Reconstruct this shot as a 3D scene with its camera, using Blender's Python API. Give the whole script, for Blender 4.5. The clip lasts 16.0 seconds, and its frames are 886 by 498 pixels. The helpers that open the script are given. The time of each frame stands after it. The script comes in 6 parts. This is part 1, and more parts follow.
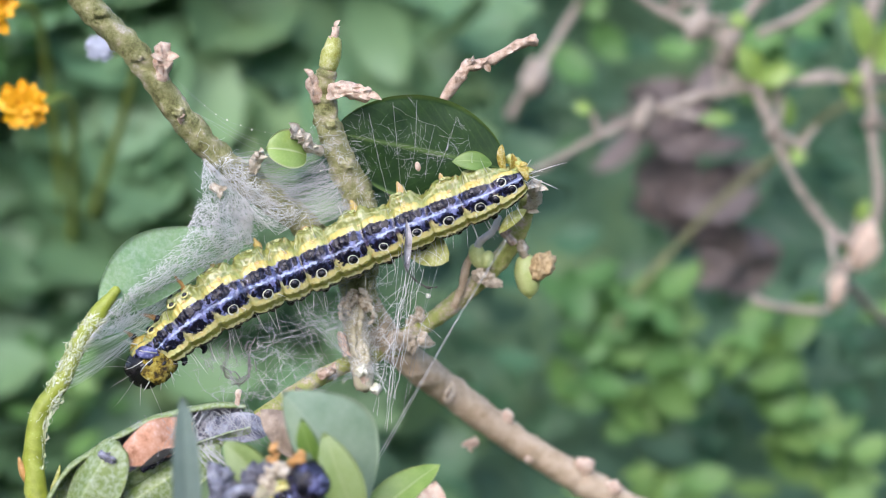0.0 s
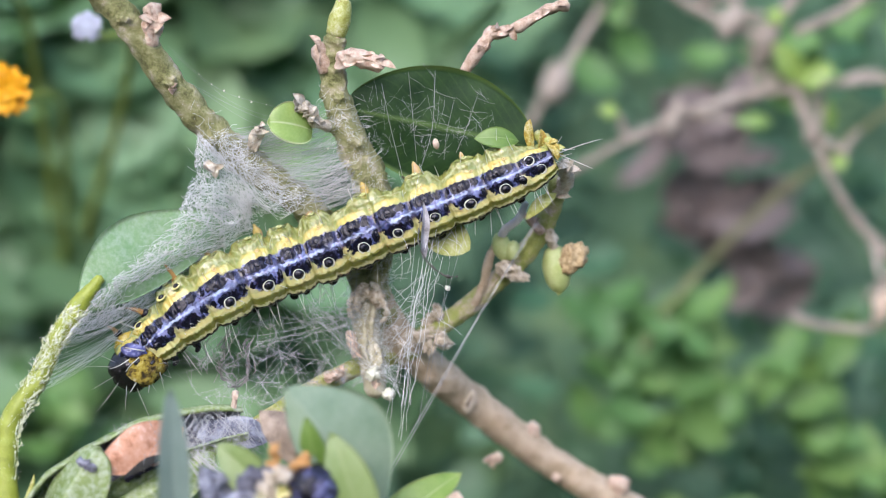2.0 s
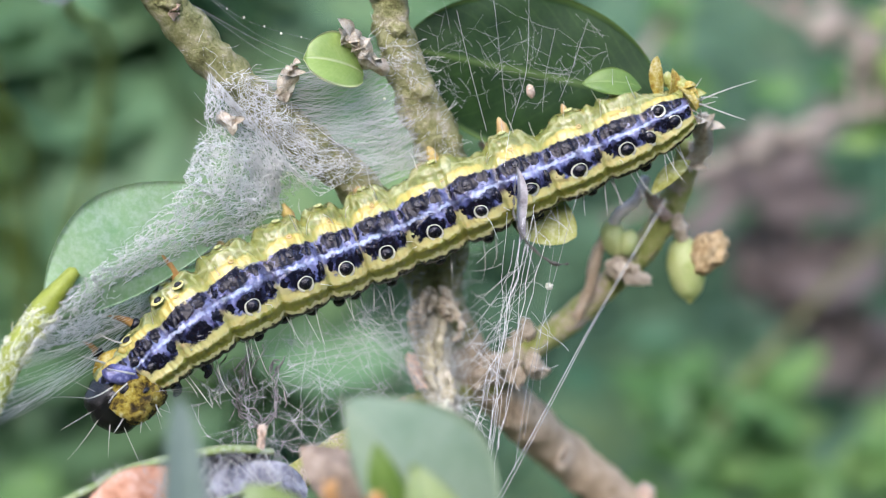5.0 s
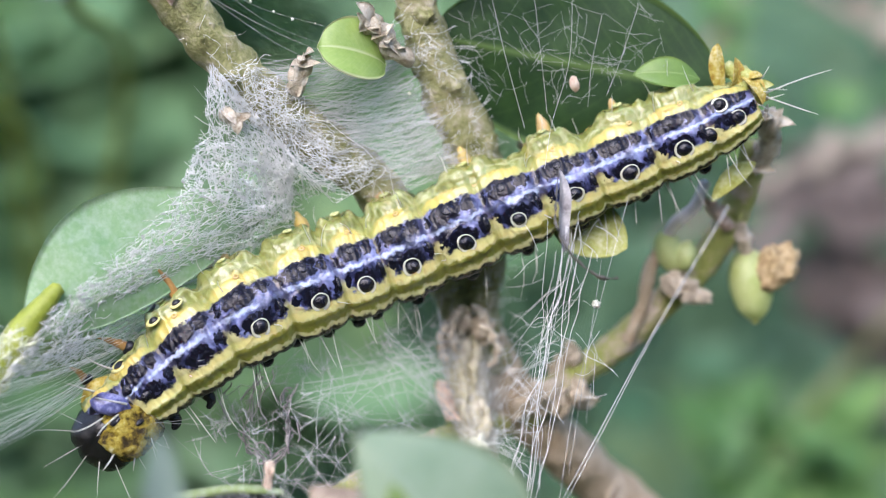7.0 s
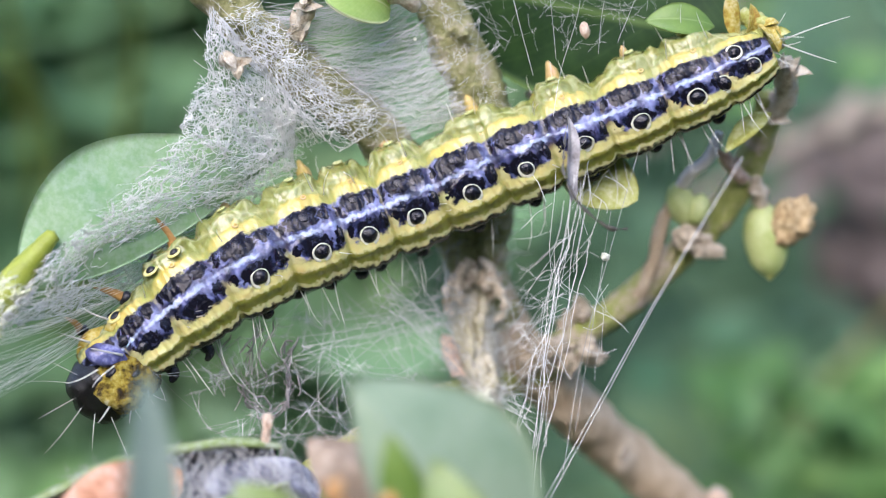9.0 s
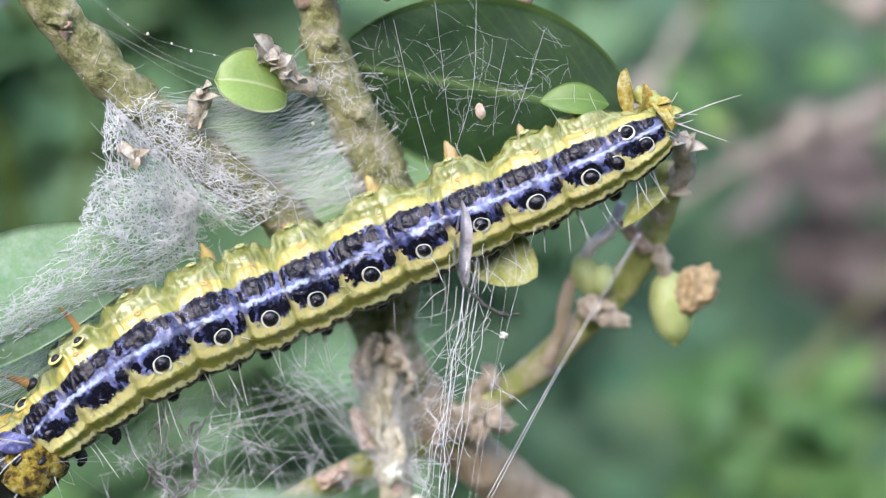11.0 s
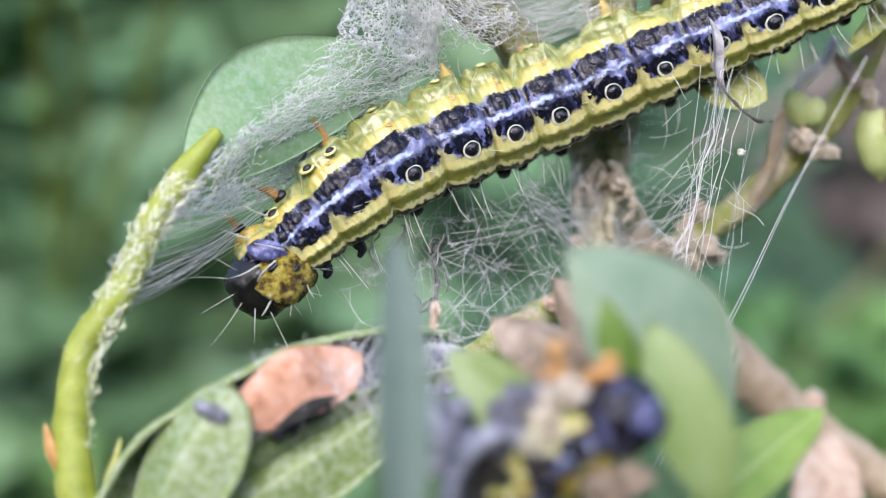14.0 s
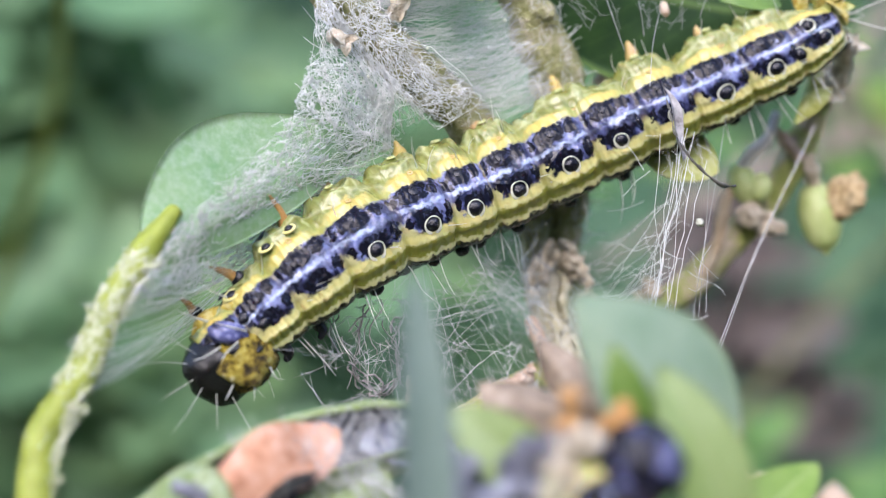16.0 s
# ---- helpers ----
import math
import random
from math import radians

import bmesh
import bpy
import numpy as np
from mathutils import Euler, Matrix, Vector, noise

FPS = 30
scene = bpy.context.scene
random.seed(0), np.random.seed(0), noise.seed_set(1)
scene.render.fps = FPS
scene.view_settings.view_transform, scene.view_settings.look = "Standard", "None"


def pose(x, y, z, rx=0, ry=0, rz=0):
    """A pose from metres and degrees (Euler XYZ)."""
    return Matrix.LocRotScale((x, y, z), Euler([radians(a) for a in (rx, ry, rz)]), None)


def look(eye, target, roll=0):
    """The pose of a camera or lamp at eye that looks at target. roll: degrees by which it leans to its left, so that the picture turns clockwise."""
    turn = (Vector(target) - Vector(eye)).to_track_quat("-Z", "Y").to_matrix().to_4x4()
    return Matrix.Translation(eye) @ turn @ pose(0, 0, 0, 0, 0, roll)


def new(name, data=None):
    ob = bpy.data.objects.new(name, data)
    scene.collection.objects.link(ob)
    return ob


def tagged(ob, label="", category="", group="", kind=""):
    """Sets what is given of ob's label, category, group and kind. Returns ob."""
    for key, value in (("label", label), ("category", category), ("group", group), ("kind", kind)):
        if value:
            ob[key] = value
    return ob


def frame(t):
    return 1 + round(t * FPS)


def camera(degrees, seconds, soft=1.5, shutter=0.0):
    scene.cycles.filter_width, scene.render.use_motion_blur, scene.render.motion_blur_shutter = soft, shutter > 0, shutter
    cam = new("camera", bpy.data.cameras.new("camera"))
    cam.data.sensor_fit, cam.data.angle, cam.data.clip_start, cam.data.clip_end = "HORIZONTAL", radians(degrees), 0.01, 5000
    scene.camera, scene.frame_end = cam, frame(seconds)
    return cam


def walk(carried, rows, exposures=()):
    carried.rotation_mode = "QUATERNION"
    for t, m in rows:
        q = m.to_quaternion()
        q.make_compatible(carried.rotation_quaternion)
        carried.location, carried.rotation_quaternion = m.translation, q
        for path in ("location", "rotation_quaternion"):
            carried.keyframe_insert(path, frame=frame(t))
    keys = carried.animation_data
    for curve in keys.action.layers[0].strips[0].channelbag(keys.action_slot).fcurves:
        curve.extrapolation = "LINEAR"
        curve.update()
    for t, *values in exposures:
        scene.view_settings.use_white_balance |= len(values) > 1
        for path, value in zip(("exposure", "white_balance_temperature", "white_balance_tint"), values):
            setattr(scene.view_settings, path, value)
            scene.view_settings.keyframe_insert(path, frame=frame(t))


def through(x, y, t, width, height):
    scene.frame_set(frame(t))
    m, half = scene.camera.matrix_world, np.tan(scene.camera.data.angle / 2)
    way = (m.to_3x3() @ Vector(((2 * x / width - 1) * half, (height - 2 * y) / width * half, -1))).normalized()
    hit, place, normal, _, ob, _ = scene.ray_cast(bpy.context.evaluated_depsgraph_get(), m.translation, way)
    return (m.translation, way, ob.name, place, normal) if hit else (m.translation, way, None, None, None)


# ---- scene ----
cam = camera(27, 16.0, soft=1.1)
EXPOSURE = 1.77
PATH = [
    (0, pose(0.00625, -0.16917, 0.02252, 82.801, -0.786, -0.547)),
    (0.5, pose(0.00633, -0.17701, 0.02309, 83.053, -1.019, -0.332)),
    (1, pose(0.00823, -0.18151, 0.02128, 83.568, -0.694, 0.104)),
    (1.5, pose(0.00774, -0.17134, 0.02000, 83.659, -0.788, 0.147)),
    (2, pose(0.00533, -0.15252, 0.01418, 84.701, -0.784, -0.342)),
    (2.5, pose(0.00232, -0.14233, 0.00877, 86.053, -0.464, -1.190)),
    (3, pose(-0.00228, -0.14201, 0.00296, 87.979, -0.152, -2.109)),
    (3.5, pose(-0.00161, -0.13614, 0.00054, 88.827, -0.119, -1.796)),
    (4, pose(-0.00294, -0.12422, -0.00002, 89.505, -0.085, -1.713)),
    (4.2, pose(-0.00311, -0.12116, 0.00123, 89.283, -0.142, -1.701)),
    (6.3, pose(0.00032, -0.10221, -0.00199, 90.132, 0.015, 0.253)),
    (6.5, pose(0.00054, -0.10090, -0.00210, 90.345, 0.029, 0.527)),
    (7, pose(-0.00103, -0.09938, -0.00064, 90.231, -0.019, 0.199)),
    (7.5, pose(0.00059, -0.09696, -0.00107, 90.318, -0.067, 0.627)),
    (8, pose(0.00013, -0.09652, -0.00208, 90.132, -0.085, 0.584)),
    (8.2, pose(-0.00020, -0.09673, -0.00354, 90.382, -0.153, 0.640)),
    (10.3, pose(0.00212, -0.09684, 0.00262, 87.747, -0.073, 1.481)),
    (10.5, pose(0.00446, -0.09725, 0.00317, 87.828, 0.216, 1.662)),
    (11, pose(0.00657, -0.09788, 0.00497, 87.926, 0.649, 1.666)),
    (11.5, pose(0.00792, -0.09808, 0.00549, 87.863, 0.903, 1.493)),
    (12, pose(0.00697, -0.10039, 0.00569, 87.828, 0.656, 1.665)),
    (12.5, pose(0.00474, -0.10335, 0.00478, 88.227, 0.443, 1.835)),
    (13, pose(-0.00190, -0.10276, 0.00317, 88.000, -0.062, 0.778)),
    (13.5, pose(-0.00871, -0.10198, -0.00181, 88.232, -0.121, -0.502)),
    (14, pose(-0.01351, -0.09986, -0.00733, 89.410, 0.267, -2.363)),
    (14.5, pose(-0.01793, -0.09747, -0.01002, 92.690, 1.160, -5.122)),
    (15, pose(-0.02048, -0.09572, -0.01219, 94.250, 1.645, -6.866)),
    (15.5, pose(-0.02156, -0.09495, -0.01148, 94.896, 1.795, -7.667)),
    (16, pose(-0.02131, -0.09651, -0.01250, 94.862, 2.332, -8.124)),
]
walk(cam, PATH, exposures=((0, EXPOSURE - 0.12, 6350, 20.5), (4, EXPOSURE - 0.12, 6350, 20.5), (7, EXPOSURE, 6380, 20.5), (16, EXPOSURE, 6380, 20.5)))

# a shallow depth of field, as a close-up lens has
cam.data.dof.use_dof = True
cam.data.dof.aperture_fstop = 20

# ---- world and sun: soft shade under an open sky ----
SUN_UP, SUN_TURN = radians(32), radians(198)
world = bpy.data.worlds.new("sky")
scene.world = world
world.use_nodes = True
wn = world.node_tree.nodes
sky = wn.new("ShaderNodeTexSky")
sky.sky_type, sky.sun_disc = "NISHITA", False
sky.sun_elevation, sky.sun_rotation = SUN_UP, SUN_TURN
wn["Background"].inputs["Strength"].default_value = 0.15
world.node_tree.links.new(sky.outputs[0], wn["Background"].inputs["Color"])
sun_data = bpy.data.lights.new("sun", "SUN")
sun_data.energy, sun_data.angle, sun_data.color = 1.25, radians(55), (1.0, 0.97, 0.93)
sun = new("sun", sun_data)
sun.matrix_world = look((-0.39, -1.2, 0.79), (0, 0, 0))

# ---- helpers: all shapes are given in millimetres ----
MM = 0.001
BASE = {}


def thing(name, base, label, category, group="", kind=""):
    ob = new(name)
    ob.empty_display_size = 0.002
    ob.location = Vector(base) * MM
    BASE[ob] = Vector(base)
    return tagged(ob, label, category, group, kind)


def fill(name, bm, material, base, smooth=True):
    me = bpy.data.meshes.new(name)
    bmesh.ops.transform(bm, matrix=Matrix.Scale(MM, 4) @ Matrix.Translation(-Vector(base)), verts=bm.verts)
    for f in bm.faces:
        f.smooth = smooth
    bm.to_mesh(me)
    bm.free()
    me.materials.append(material)
    return me


def part(name, bm, material, parent, label="", smooth=True):
    ob = new(name, fill(name, bm, material, BASE[parent], smooth))
    ob.parent = parent
    BASE[ob] = BASE[parent]
    return tagged(ob, label)


def single(name, bm, material, base, label, category, group="", kind="", smooth=True):
    ob = new(name, fill(name, bm, material, base, smooth))
    ob.location = Vector(base) * MM
    BASE[ob] = Vector(base)
    return tagged(ob, label, category, group, kind)


def spline(points, sub=8):
    p = [Vector(q) for q in points]
    p = [2 * p[0] - p[1]] + p + [2 * p[-1] - p[-2]]
    out = []
    for i in range(1, len(p) - 2):
        for k in range(sub):
            t = k / sub
            a, b, c, d = p[i - 1], p[i], p[i + 1], p[i + 2]
            out.append(0.5 * (2 * b + (c - a) * t + (2 * a - 5 * b + 4 * c - d) * t * t + (3 * b - a - 3 * c + d) * t ** 3))
    out.append(p[-2])
    return out


def along(values, sub):
    out = []
    for a, b in zip(values, values[1:]):
        out += [a + (b - a) * k / sub for k in range(sub)]
    return out + [values[-1]]


def frames(path, hint=Vector((0, -1, 0.05))):
    """Tangent, side and up at each point of a path, turning as little as possible."""
    out, side = [], None
    for i, p in enumerate(path):
        t = (path[min(i + 1, len(path) - 1)] - path[max(i - 1, 0)]).normalized()
        if side is None:
            side = t.cross(hint)
            if side.length < 1e-4:
                side = t.cross(Vector((1, 0, 0)))
        side = (side - t * side.dot(t)).normalized()
        out.append((t, side, side.cross(t)))
    return out


def tube(bm, points, radii, seg=12, sub=8, rough=0.0, grain=1.0, seed=0.0, ends=True):
    path, rad = spline(points, sub), along(radii, sub)
    rings = []
    for p, r, (t, s, u) in zip(path, rad, frames(path)):
        ring = []
        for k in range(seg):
            a = 2 * math.pi * k / seg
            d = s * math.cos(a) + u * math.sin(a)
            q = p + d * r
            if rough:
                q = q + d * rough * (noise.noise(q * grain + Vector((seed, 0, 0))) + 0.6 * noise.noise(q * grain * 3.1 + Vector((0, seed, 0))))
            ring.append(bm.verts.new(q))
        rings.append(ring)
    for a, b in zip(rings, rings[1:]):
        for k in range(seg):
            bm.faces.new((a[k], a[(k + 1) % seg], b[(k + 1) % seg], b[k]))
    if ends:
        for ring, p, r, d in ((rings[0], path[0], rad[0], path[0] - path[1]), (rings[-1], path[-1], rad[-1], path[-1] - path[-2])):
            tip = bm.verts.new(p + d.normalized() * r * 0.5)
            for k in range(seg):
                pair = (ring[k], ring[(k + 1) % seg])
                bm.faces.new((*pair, tip) if ring is rings[-1] else (*pair[::-1], tip))
    return bm


def blob(bm, centre, size, axis=(0, 0, 1), rough=0.0, grain=1.0, level=2, seed=0.0):
    """A lump: half sizes across, across and along the axis, roughened."""
    q = Vector((0, 0, 1)).rotation_difference(Vector(axis).normalized()).to_matrix().to_4x4()
    made = bmesh.ops.create_icosphere(bm, subdivisions=level, radius=1.0)
    for v in made["verts"]:
        c = v.co.copy()
        if rough:
            c *= 1 + rough * (noise.noise(c * grain + Vector((seed, seed, 0))) + 0.5 * noise.noise(c * grain * 2.7 + Vector((0, seed, 5))))
        v.co = Vector(centre) + q @ Vector((c.x * size[0], c.y * size[1], c.z * size[2]))
    return bm


def leaf(bm, base, tip, normal, width, bow=0.0, fold=0.0, thick=0.25, n=16, m=5, blunt=0.75, ripple=0.0, twist=0.0, widest=0.5, seed=0.0, skew=1.0):
    """A blade from base to tip with a bow along its length, a fold at its midrib, and thickness."""
    base, tip = Vector(base), Vector(tip)
    ahead = (tip - base).normalized()
    length = (tip - base).length
    nrm0 = Vector(normal)
    nrm0 = (nrm0 - ahead * nrm0.dot(ahead)).normalized()
    uv = bm.loops.layers.uv.verify()
    lay = []
    for sign in (1, -1):
        grid = []
        for i in range(n + 1):
            s = i / n
            turn = Matrix.Rotation(twist * s, 3, ahead)
            nrm = turn @ nrm0
            side = ahead.cross(nrm)
            shape = math.sin(math.pi * min(1, max(0, s)) ** (math.log(0.5) / math.log(widest))) ** blunt
            w = width / 2 * max(shape, 0.03)
            row = []
            for j in range(-m, m + 1):
                c = j / m
                lift = bow * 4 * s * (1 - s) + fold * abs(c) * w
                q = base + ahead * length * s + side * w * c * (skew if c > 0 else 1) + nrm * lift
                if ripple:
                    q = q + nrm * ripple * noise.noise(q * 0.35 + Vector((seed, 0, 0)))
                q = q + nrm * sign * thick / 2 * (1 - 0.7 * abs(c) ** 3) * (0.3 + 0.7 * min(1, 6 * s * (1 - s) + 0.2))
                row.append((bm.verts.new(q), (s, 0.5 + c / 2)))
            grid.append(row)
        for i in range(n):
            for j in range(2 * m):
                quad = [grid[i][j], grid[i][j + 1], grid[i + 1][j + 1], grid[i + 1][j]]
                if sign < 0:
                    quad.reverse()
                f = bm.faces.new([v for v, _ in quad])
                for loop, (_, c) in zip(f.loops, quad):
                    loop[uv].uv = c
        lay.append(grid)
    a, b = lay
    rim = [(i, 0) for i in range(n)] + [(n, j) for j in range(2 * m)] + [(i, 2 * m) for i in range(n, 0, -1)] + [(0, j) for j in range(2 * m, 0, -1)]
    for (i, j), (k, l) in zip(rim, rim[1:] + rim[:1]):
        quad = [a[i][j], a[k][l], b[k][l], b[i][j]]
        f = bm.faces.new([v for v, _ in quad][::-1])
        for loop, (_, c) in zip(f.loops, quad[::-1]):
            loop[uv].uv = c
    return bm


def gutter(bm, points, radii, start, end, thick=0.35, sub=8, seg=18, ripple=0.15):
    """A rolled blade: part of a tube round a line, open between the angles end and start (0 faces the front, 90 is up)."""
    path, rad = spline(points, sub), along(radii, sub)
    uv = bm.loops.layers.uv.verify()
    lay = []
    for off in (0, thick):
        grid = []
        for i, (p, r) in enumerate(zip(path, rad)):
            t = (path[min(i + 1, len(path) - 1)] - path[max(i - 1, 0)]).normalized()
            e1 = Vector((0, -1, 0))
            e1 = (e1 - t * e1.dot(t)).normalized()
            e2 = e1.cross(t)
            row = []
            for j in range(seg + 1):
                a = radians(start + (end - start) * j / seg)
                d = e1 * math.cos(a) + e2 * math.sin(a)
                q = p + d * (r - off)
                row.append((bm.verts.new(q + d * ripple * noise.noise(q * 0.8)), (i / (len(path) - 1), j / seg)))
            grid.append(row)
        lay.append(grid)
        for i in range(len(path) - 1):
            for j in range(seg):
                quad = [grid[i][j], grid[i + 1][j], grid[i + 1][j + 1], grid[i][j + 1]]
                if off:
                    quad.reverse()
                f = bm.faces.new([v for v, _ in quad])
                for loop, (_, c) in zip(f.loops, quad):
                    loop[uv].uv = c
    for j in (0, seg):
        for i in range(len(path) - 1):
            quad = [lay[0][i][j], lay[1][i][j], lay[1][i + 1][j], lay[0][i + 1][j]]
            f = bm.faces.new([v for v, _ in quad])
            for loop, (_, c) in zip(f.loops, quad):
                loop[uv].uv = c
    return bm


class Strands:
    """Thin threads gathered into one mesh."""

    def __init__(self):
        self.verts, self.faces = [], []

    def add(self, path, radius):
        k0 = len(self.verts)
        for i, (p, (t, s, u)) in enumerate(zip(path, frames(path))):
            for k in range(3):
                a = 2.0944 * k
                self.verts.append((p + (s * math.cos(a) + u * math.sin(a)) * radius))
            if i:
                o = k0 + 3 * i
                for k in range(3):
                    l = (k + 1) % 3
                    self.faces.append((o - 3 + k, o - 3 + l, o + l, o + k))
        return self

    def line(self, a, b, radius, sag=0.0, wave=0.0, n=8, seed=0.0):
        a, b = Vector(a), Vector(b)
        path = []
        for i in range(n + 1):
            s = i / n
            q = a.lerp(b, s) + Vector((0, 0, -sag * 4 * s * (1 - s)))
            if wave:
                q += noise.noise_vector(q * 0.5 + Vector((seed, seed * 0.7, 0))) * wave * min(1, 5 * s, 5 * (1 - s))
            path.append(q)
        return self.add(path, radius)

    def made(self, name, material, base, label, category, kind="stuff", parent=None):
        me = bpy.data.meshes.new(name)
        off = Vector(base)
        me.from_pydata([tuple((v - off) * MM) for v in self.verts], [], self.faces)
        for f in me.polygons:
            f.use_smooth = True
        me.materials.append(material)
        ob = new(name, me)
        if parent:
            ob.parent = parent
            return tagged(ob, label, "", "", kind)
        ob.location = off * MM
        return tagged(ob, label, category, "", kind)


# ---- materials ----
class Nodes:
    def __init__(self, name):
        self.m = bpy.data.materials.new(name)
        self.m.use_nodes = True
        self.t = self.m.node_tree
        self.b = self.t.nodes["Principled BSDF"]
        self.out = self.t.nodes["Material Output"]

    def add(self, kind, **put):
        n = self.t.nodes.new(kind)
        for key, value in put.items():
            n.inputs[key.replace("_", " ")].default_value = value
        return n

    def join(self, a, b):
        self.t.links.new(a, b)

    def coords(self, kind="Object", scale=1000.0, stretch=(1, 1, 1)):
        c = self.add("ShaderNodeTexCoord")
        m = self.add("ShaderNodeMapping")
        m.inputs["Scale"].default_value = [scale * s for s in stretch]
        self.join(c.outputs[kind], m.inputs["Vector"])
        return m.outputs[0]

    def noise(self, coords, scale, detail=4.0, rough=0.55, distort=0.0):
        n = self.add("ShaderNodeTexNoise", Scale=scale, Detail=detail, Roughness=rough, Distortion=distort)
        self.join(coords, n.inputs["Vector"])
        return n.outputs["Fac"]

    def ramp(self, fac, stops, mode="LINEAR"):
        n = self.add("ShaderNodeValToRGB")
        n.color_ramp.interpolation = mode
        e = n.color_ramp.elements
        while len(e) < len(stops):
            e.new(0.5)
        for el, (at, c) in zip(e, stops):
            el.position = at
            el.color = (*c, 1) if len(c) == 3 else c
        self.join(fac, n.inputs[0])
        return n.outputs[0]

    def math(self, op, a, b=None, c=None, clamp=False):
        n = self.add("ShaderNodeMath")
        n.operation, n.use_clamp = op, clamp
        for i, x in enumerate((a, b, c)):
            if x is None:
                continue
            if isinstance(x, (int, float)):
                n.inputs[i].default_value = x
            else:
                self.join(x, n.inputs[i])
        return n.outputs[0]

    def mix(self, fac, a, b, mode="MIX"):
        n = self.add("ShaderNodeMix")
        n.data_type, n.blend_type = "RGBA", mode
        for i, x in ((0, fac), (6, a), (7, b)):
            if isinstance(x, (int, float)):
                n.inputs[i].default_value = x
            elif isinstance(x, tuple):
                n.inputs[i].default_value = (*x, 1)
            else:
                self.join(x, n.inputs[i])
        return n.outputs[2]

    def bump(self, height, strength=0.3, distance=0.0001):
        n = self.add("ShaderNodeBump", Strength=strength, Distance=distance)
        self.join(height, n.inputs["Height"])
        self.join(n.outputs[0], self.b.inputs["Normal"])

    def base(self, colour, rough=0.5, spec=0.5):
        if isinstance(colour, tuple):
            self.b.inputs["Base Color"].default_value = (*colour, 1)
        else:
            self.join(colour, self.b.inputs["Base Color"])
        self.b.inputs["Roughness"].default_value = rough
        self.b.inputs["Specular IOR Level"].default_value = spec
        return self

    def glow_through(self, colour, amount):
        """Light passes through thin matter: a translucent share."""
        t = self.add("ShaderNodeBsdfTranslucent")
        if isinstance(colour, tuple):
            t.inputs["Color"].default_value = (*colour, 1)
        else:
            self.join(colour, t.inputs["Color"])
        x = self.add("ShaderNodeMixShader")
        x.inputs[0].default_value = amount
        self.join(self.b.outputs[0], x.inputs[1])
        self.join(t.outputs[0], x.inputs[2])
        self.join(x.outputs[0], self.out.inputs["Surface"])


def mottled(name, stops, scale=1.5, fine=8.0, rough=0.6, bump=0.4, spec=0.4, stretch=(1, 1, 1), through=0.0, depth=0.0001):
    """A grained surface of several tones: two scales of noise, in tone and in relief."""
    k = Nodes(name)
    c = k.coords(stretch=stretch)
    a, b = k.noise(c, scale), k.noise(c, fine, 6, 0.65)
    f = k.math("ADD", k.math("MULTIPLY", a, 0.65), k.math("MULTIPLY", b, 0.35))
    colour = k.ramp(f, stops)
    k.base(colour, rough, spec)
    r = k.math("MULTIPLY_ADD", b, 0.4, rough - 0.2)
    k.join(r, k.b.inputs["Roughness"])
    k.bump(k.math("ADD", a, b), bump, depth)
    if through:
        k.glow_through(colour, through)
    return k.m


def leaf_material(name, dark, light, rib, rough=0.42, through=0.3, spots=None, bleach=0.0, rim=0.3):
    """A leathery blade: tones, paler midrib and margin, faint side veins."""
    k = Nodes(name)
    c = k.coords()
    uv = k.add("ShaderNodeTexCoord").outputs["UV"]
    sep = k.add("ShaderNodeSeparateXYZ")
    k.join(uv, sep.inputs[0])
    across = k.math("ABSOLUTE", k.math("SUBTRACT", sep.outputs[1], 0.5))
    a, b = k.noise(c, 0.5, 3), k.noise(c, 5.0, 5)
    colour = k.ramp(k.math("ADD", k.math("MULTIPLY", a, 0.7), k.math("MULTIPLY", b, 0.3)), [(0.32, dark), (0.68, light)])
    vein = k.math("SINE", k.math("MULTIPLY", k.math("SUBTRACT", sep.outputs[0], k.math("MULTIPLY", across, 0.7)), 75))
    vein = k.math("MULTIPLY", k.math("GREATER_THAN", vein, 0.9), 0.05)
    mid = k.math("SUBTRACT", 1, k.math("MULTIPLY", across, 28), clamp=True)
    edge = k.math("MULTIPLY", k.math("SUBTRACT", across, 0.455), 22, clamp=True)
    lines = k.math("MAXIMUM", k.math("MAXIMUM", k.math("MULTIPLY", mid, 0.6), vein), k.math("MULTIPLY", edge, rim))
    colour = k.mix(lines, colour, rib)
    if spots:
        colour = k.mix(k.ramp(k.noise(c, 1.1, 2), [(0.62, (0, 0, 0)), (0.7, (1, 1, 1))]), colour, spots)
    if bleach:
        colour = k.mix(k.math("MULTIPLY", k.ramp(k.noise(c, 2.3, 5), [(0.4, (0, 0, 0)), (0.7, (1, 1, 1))]), bleach), colour, (0.7, 0.75, 0.68))
    k.base(colour, rough, 0.5)
    k.bump(k.math("ADD", k.math("MULTIPLY", b, 0.6), lines), 0.25, 0.0001)
    k.glow_through(colour, through)
    return k.m


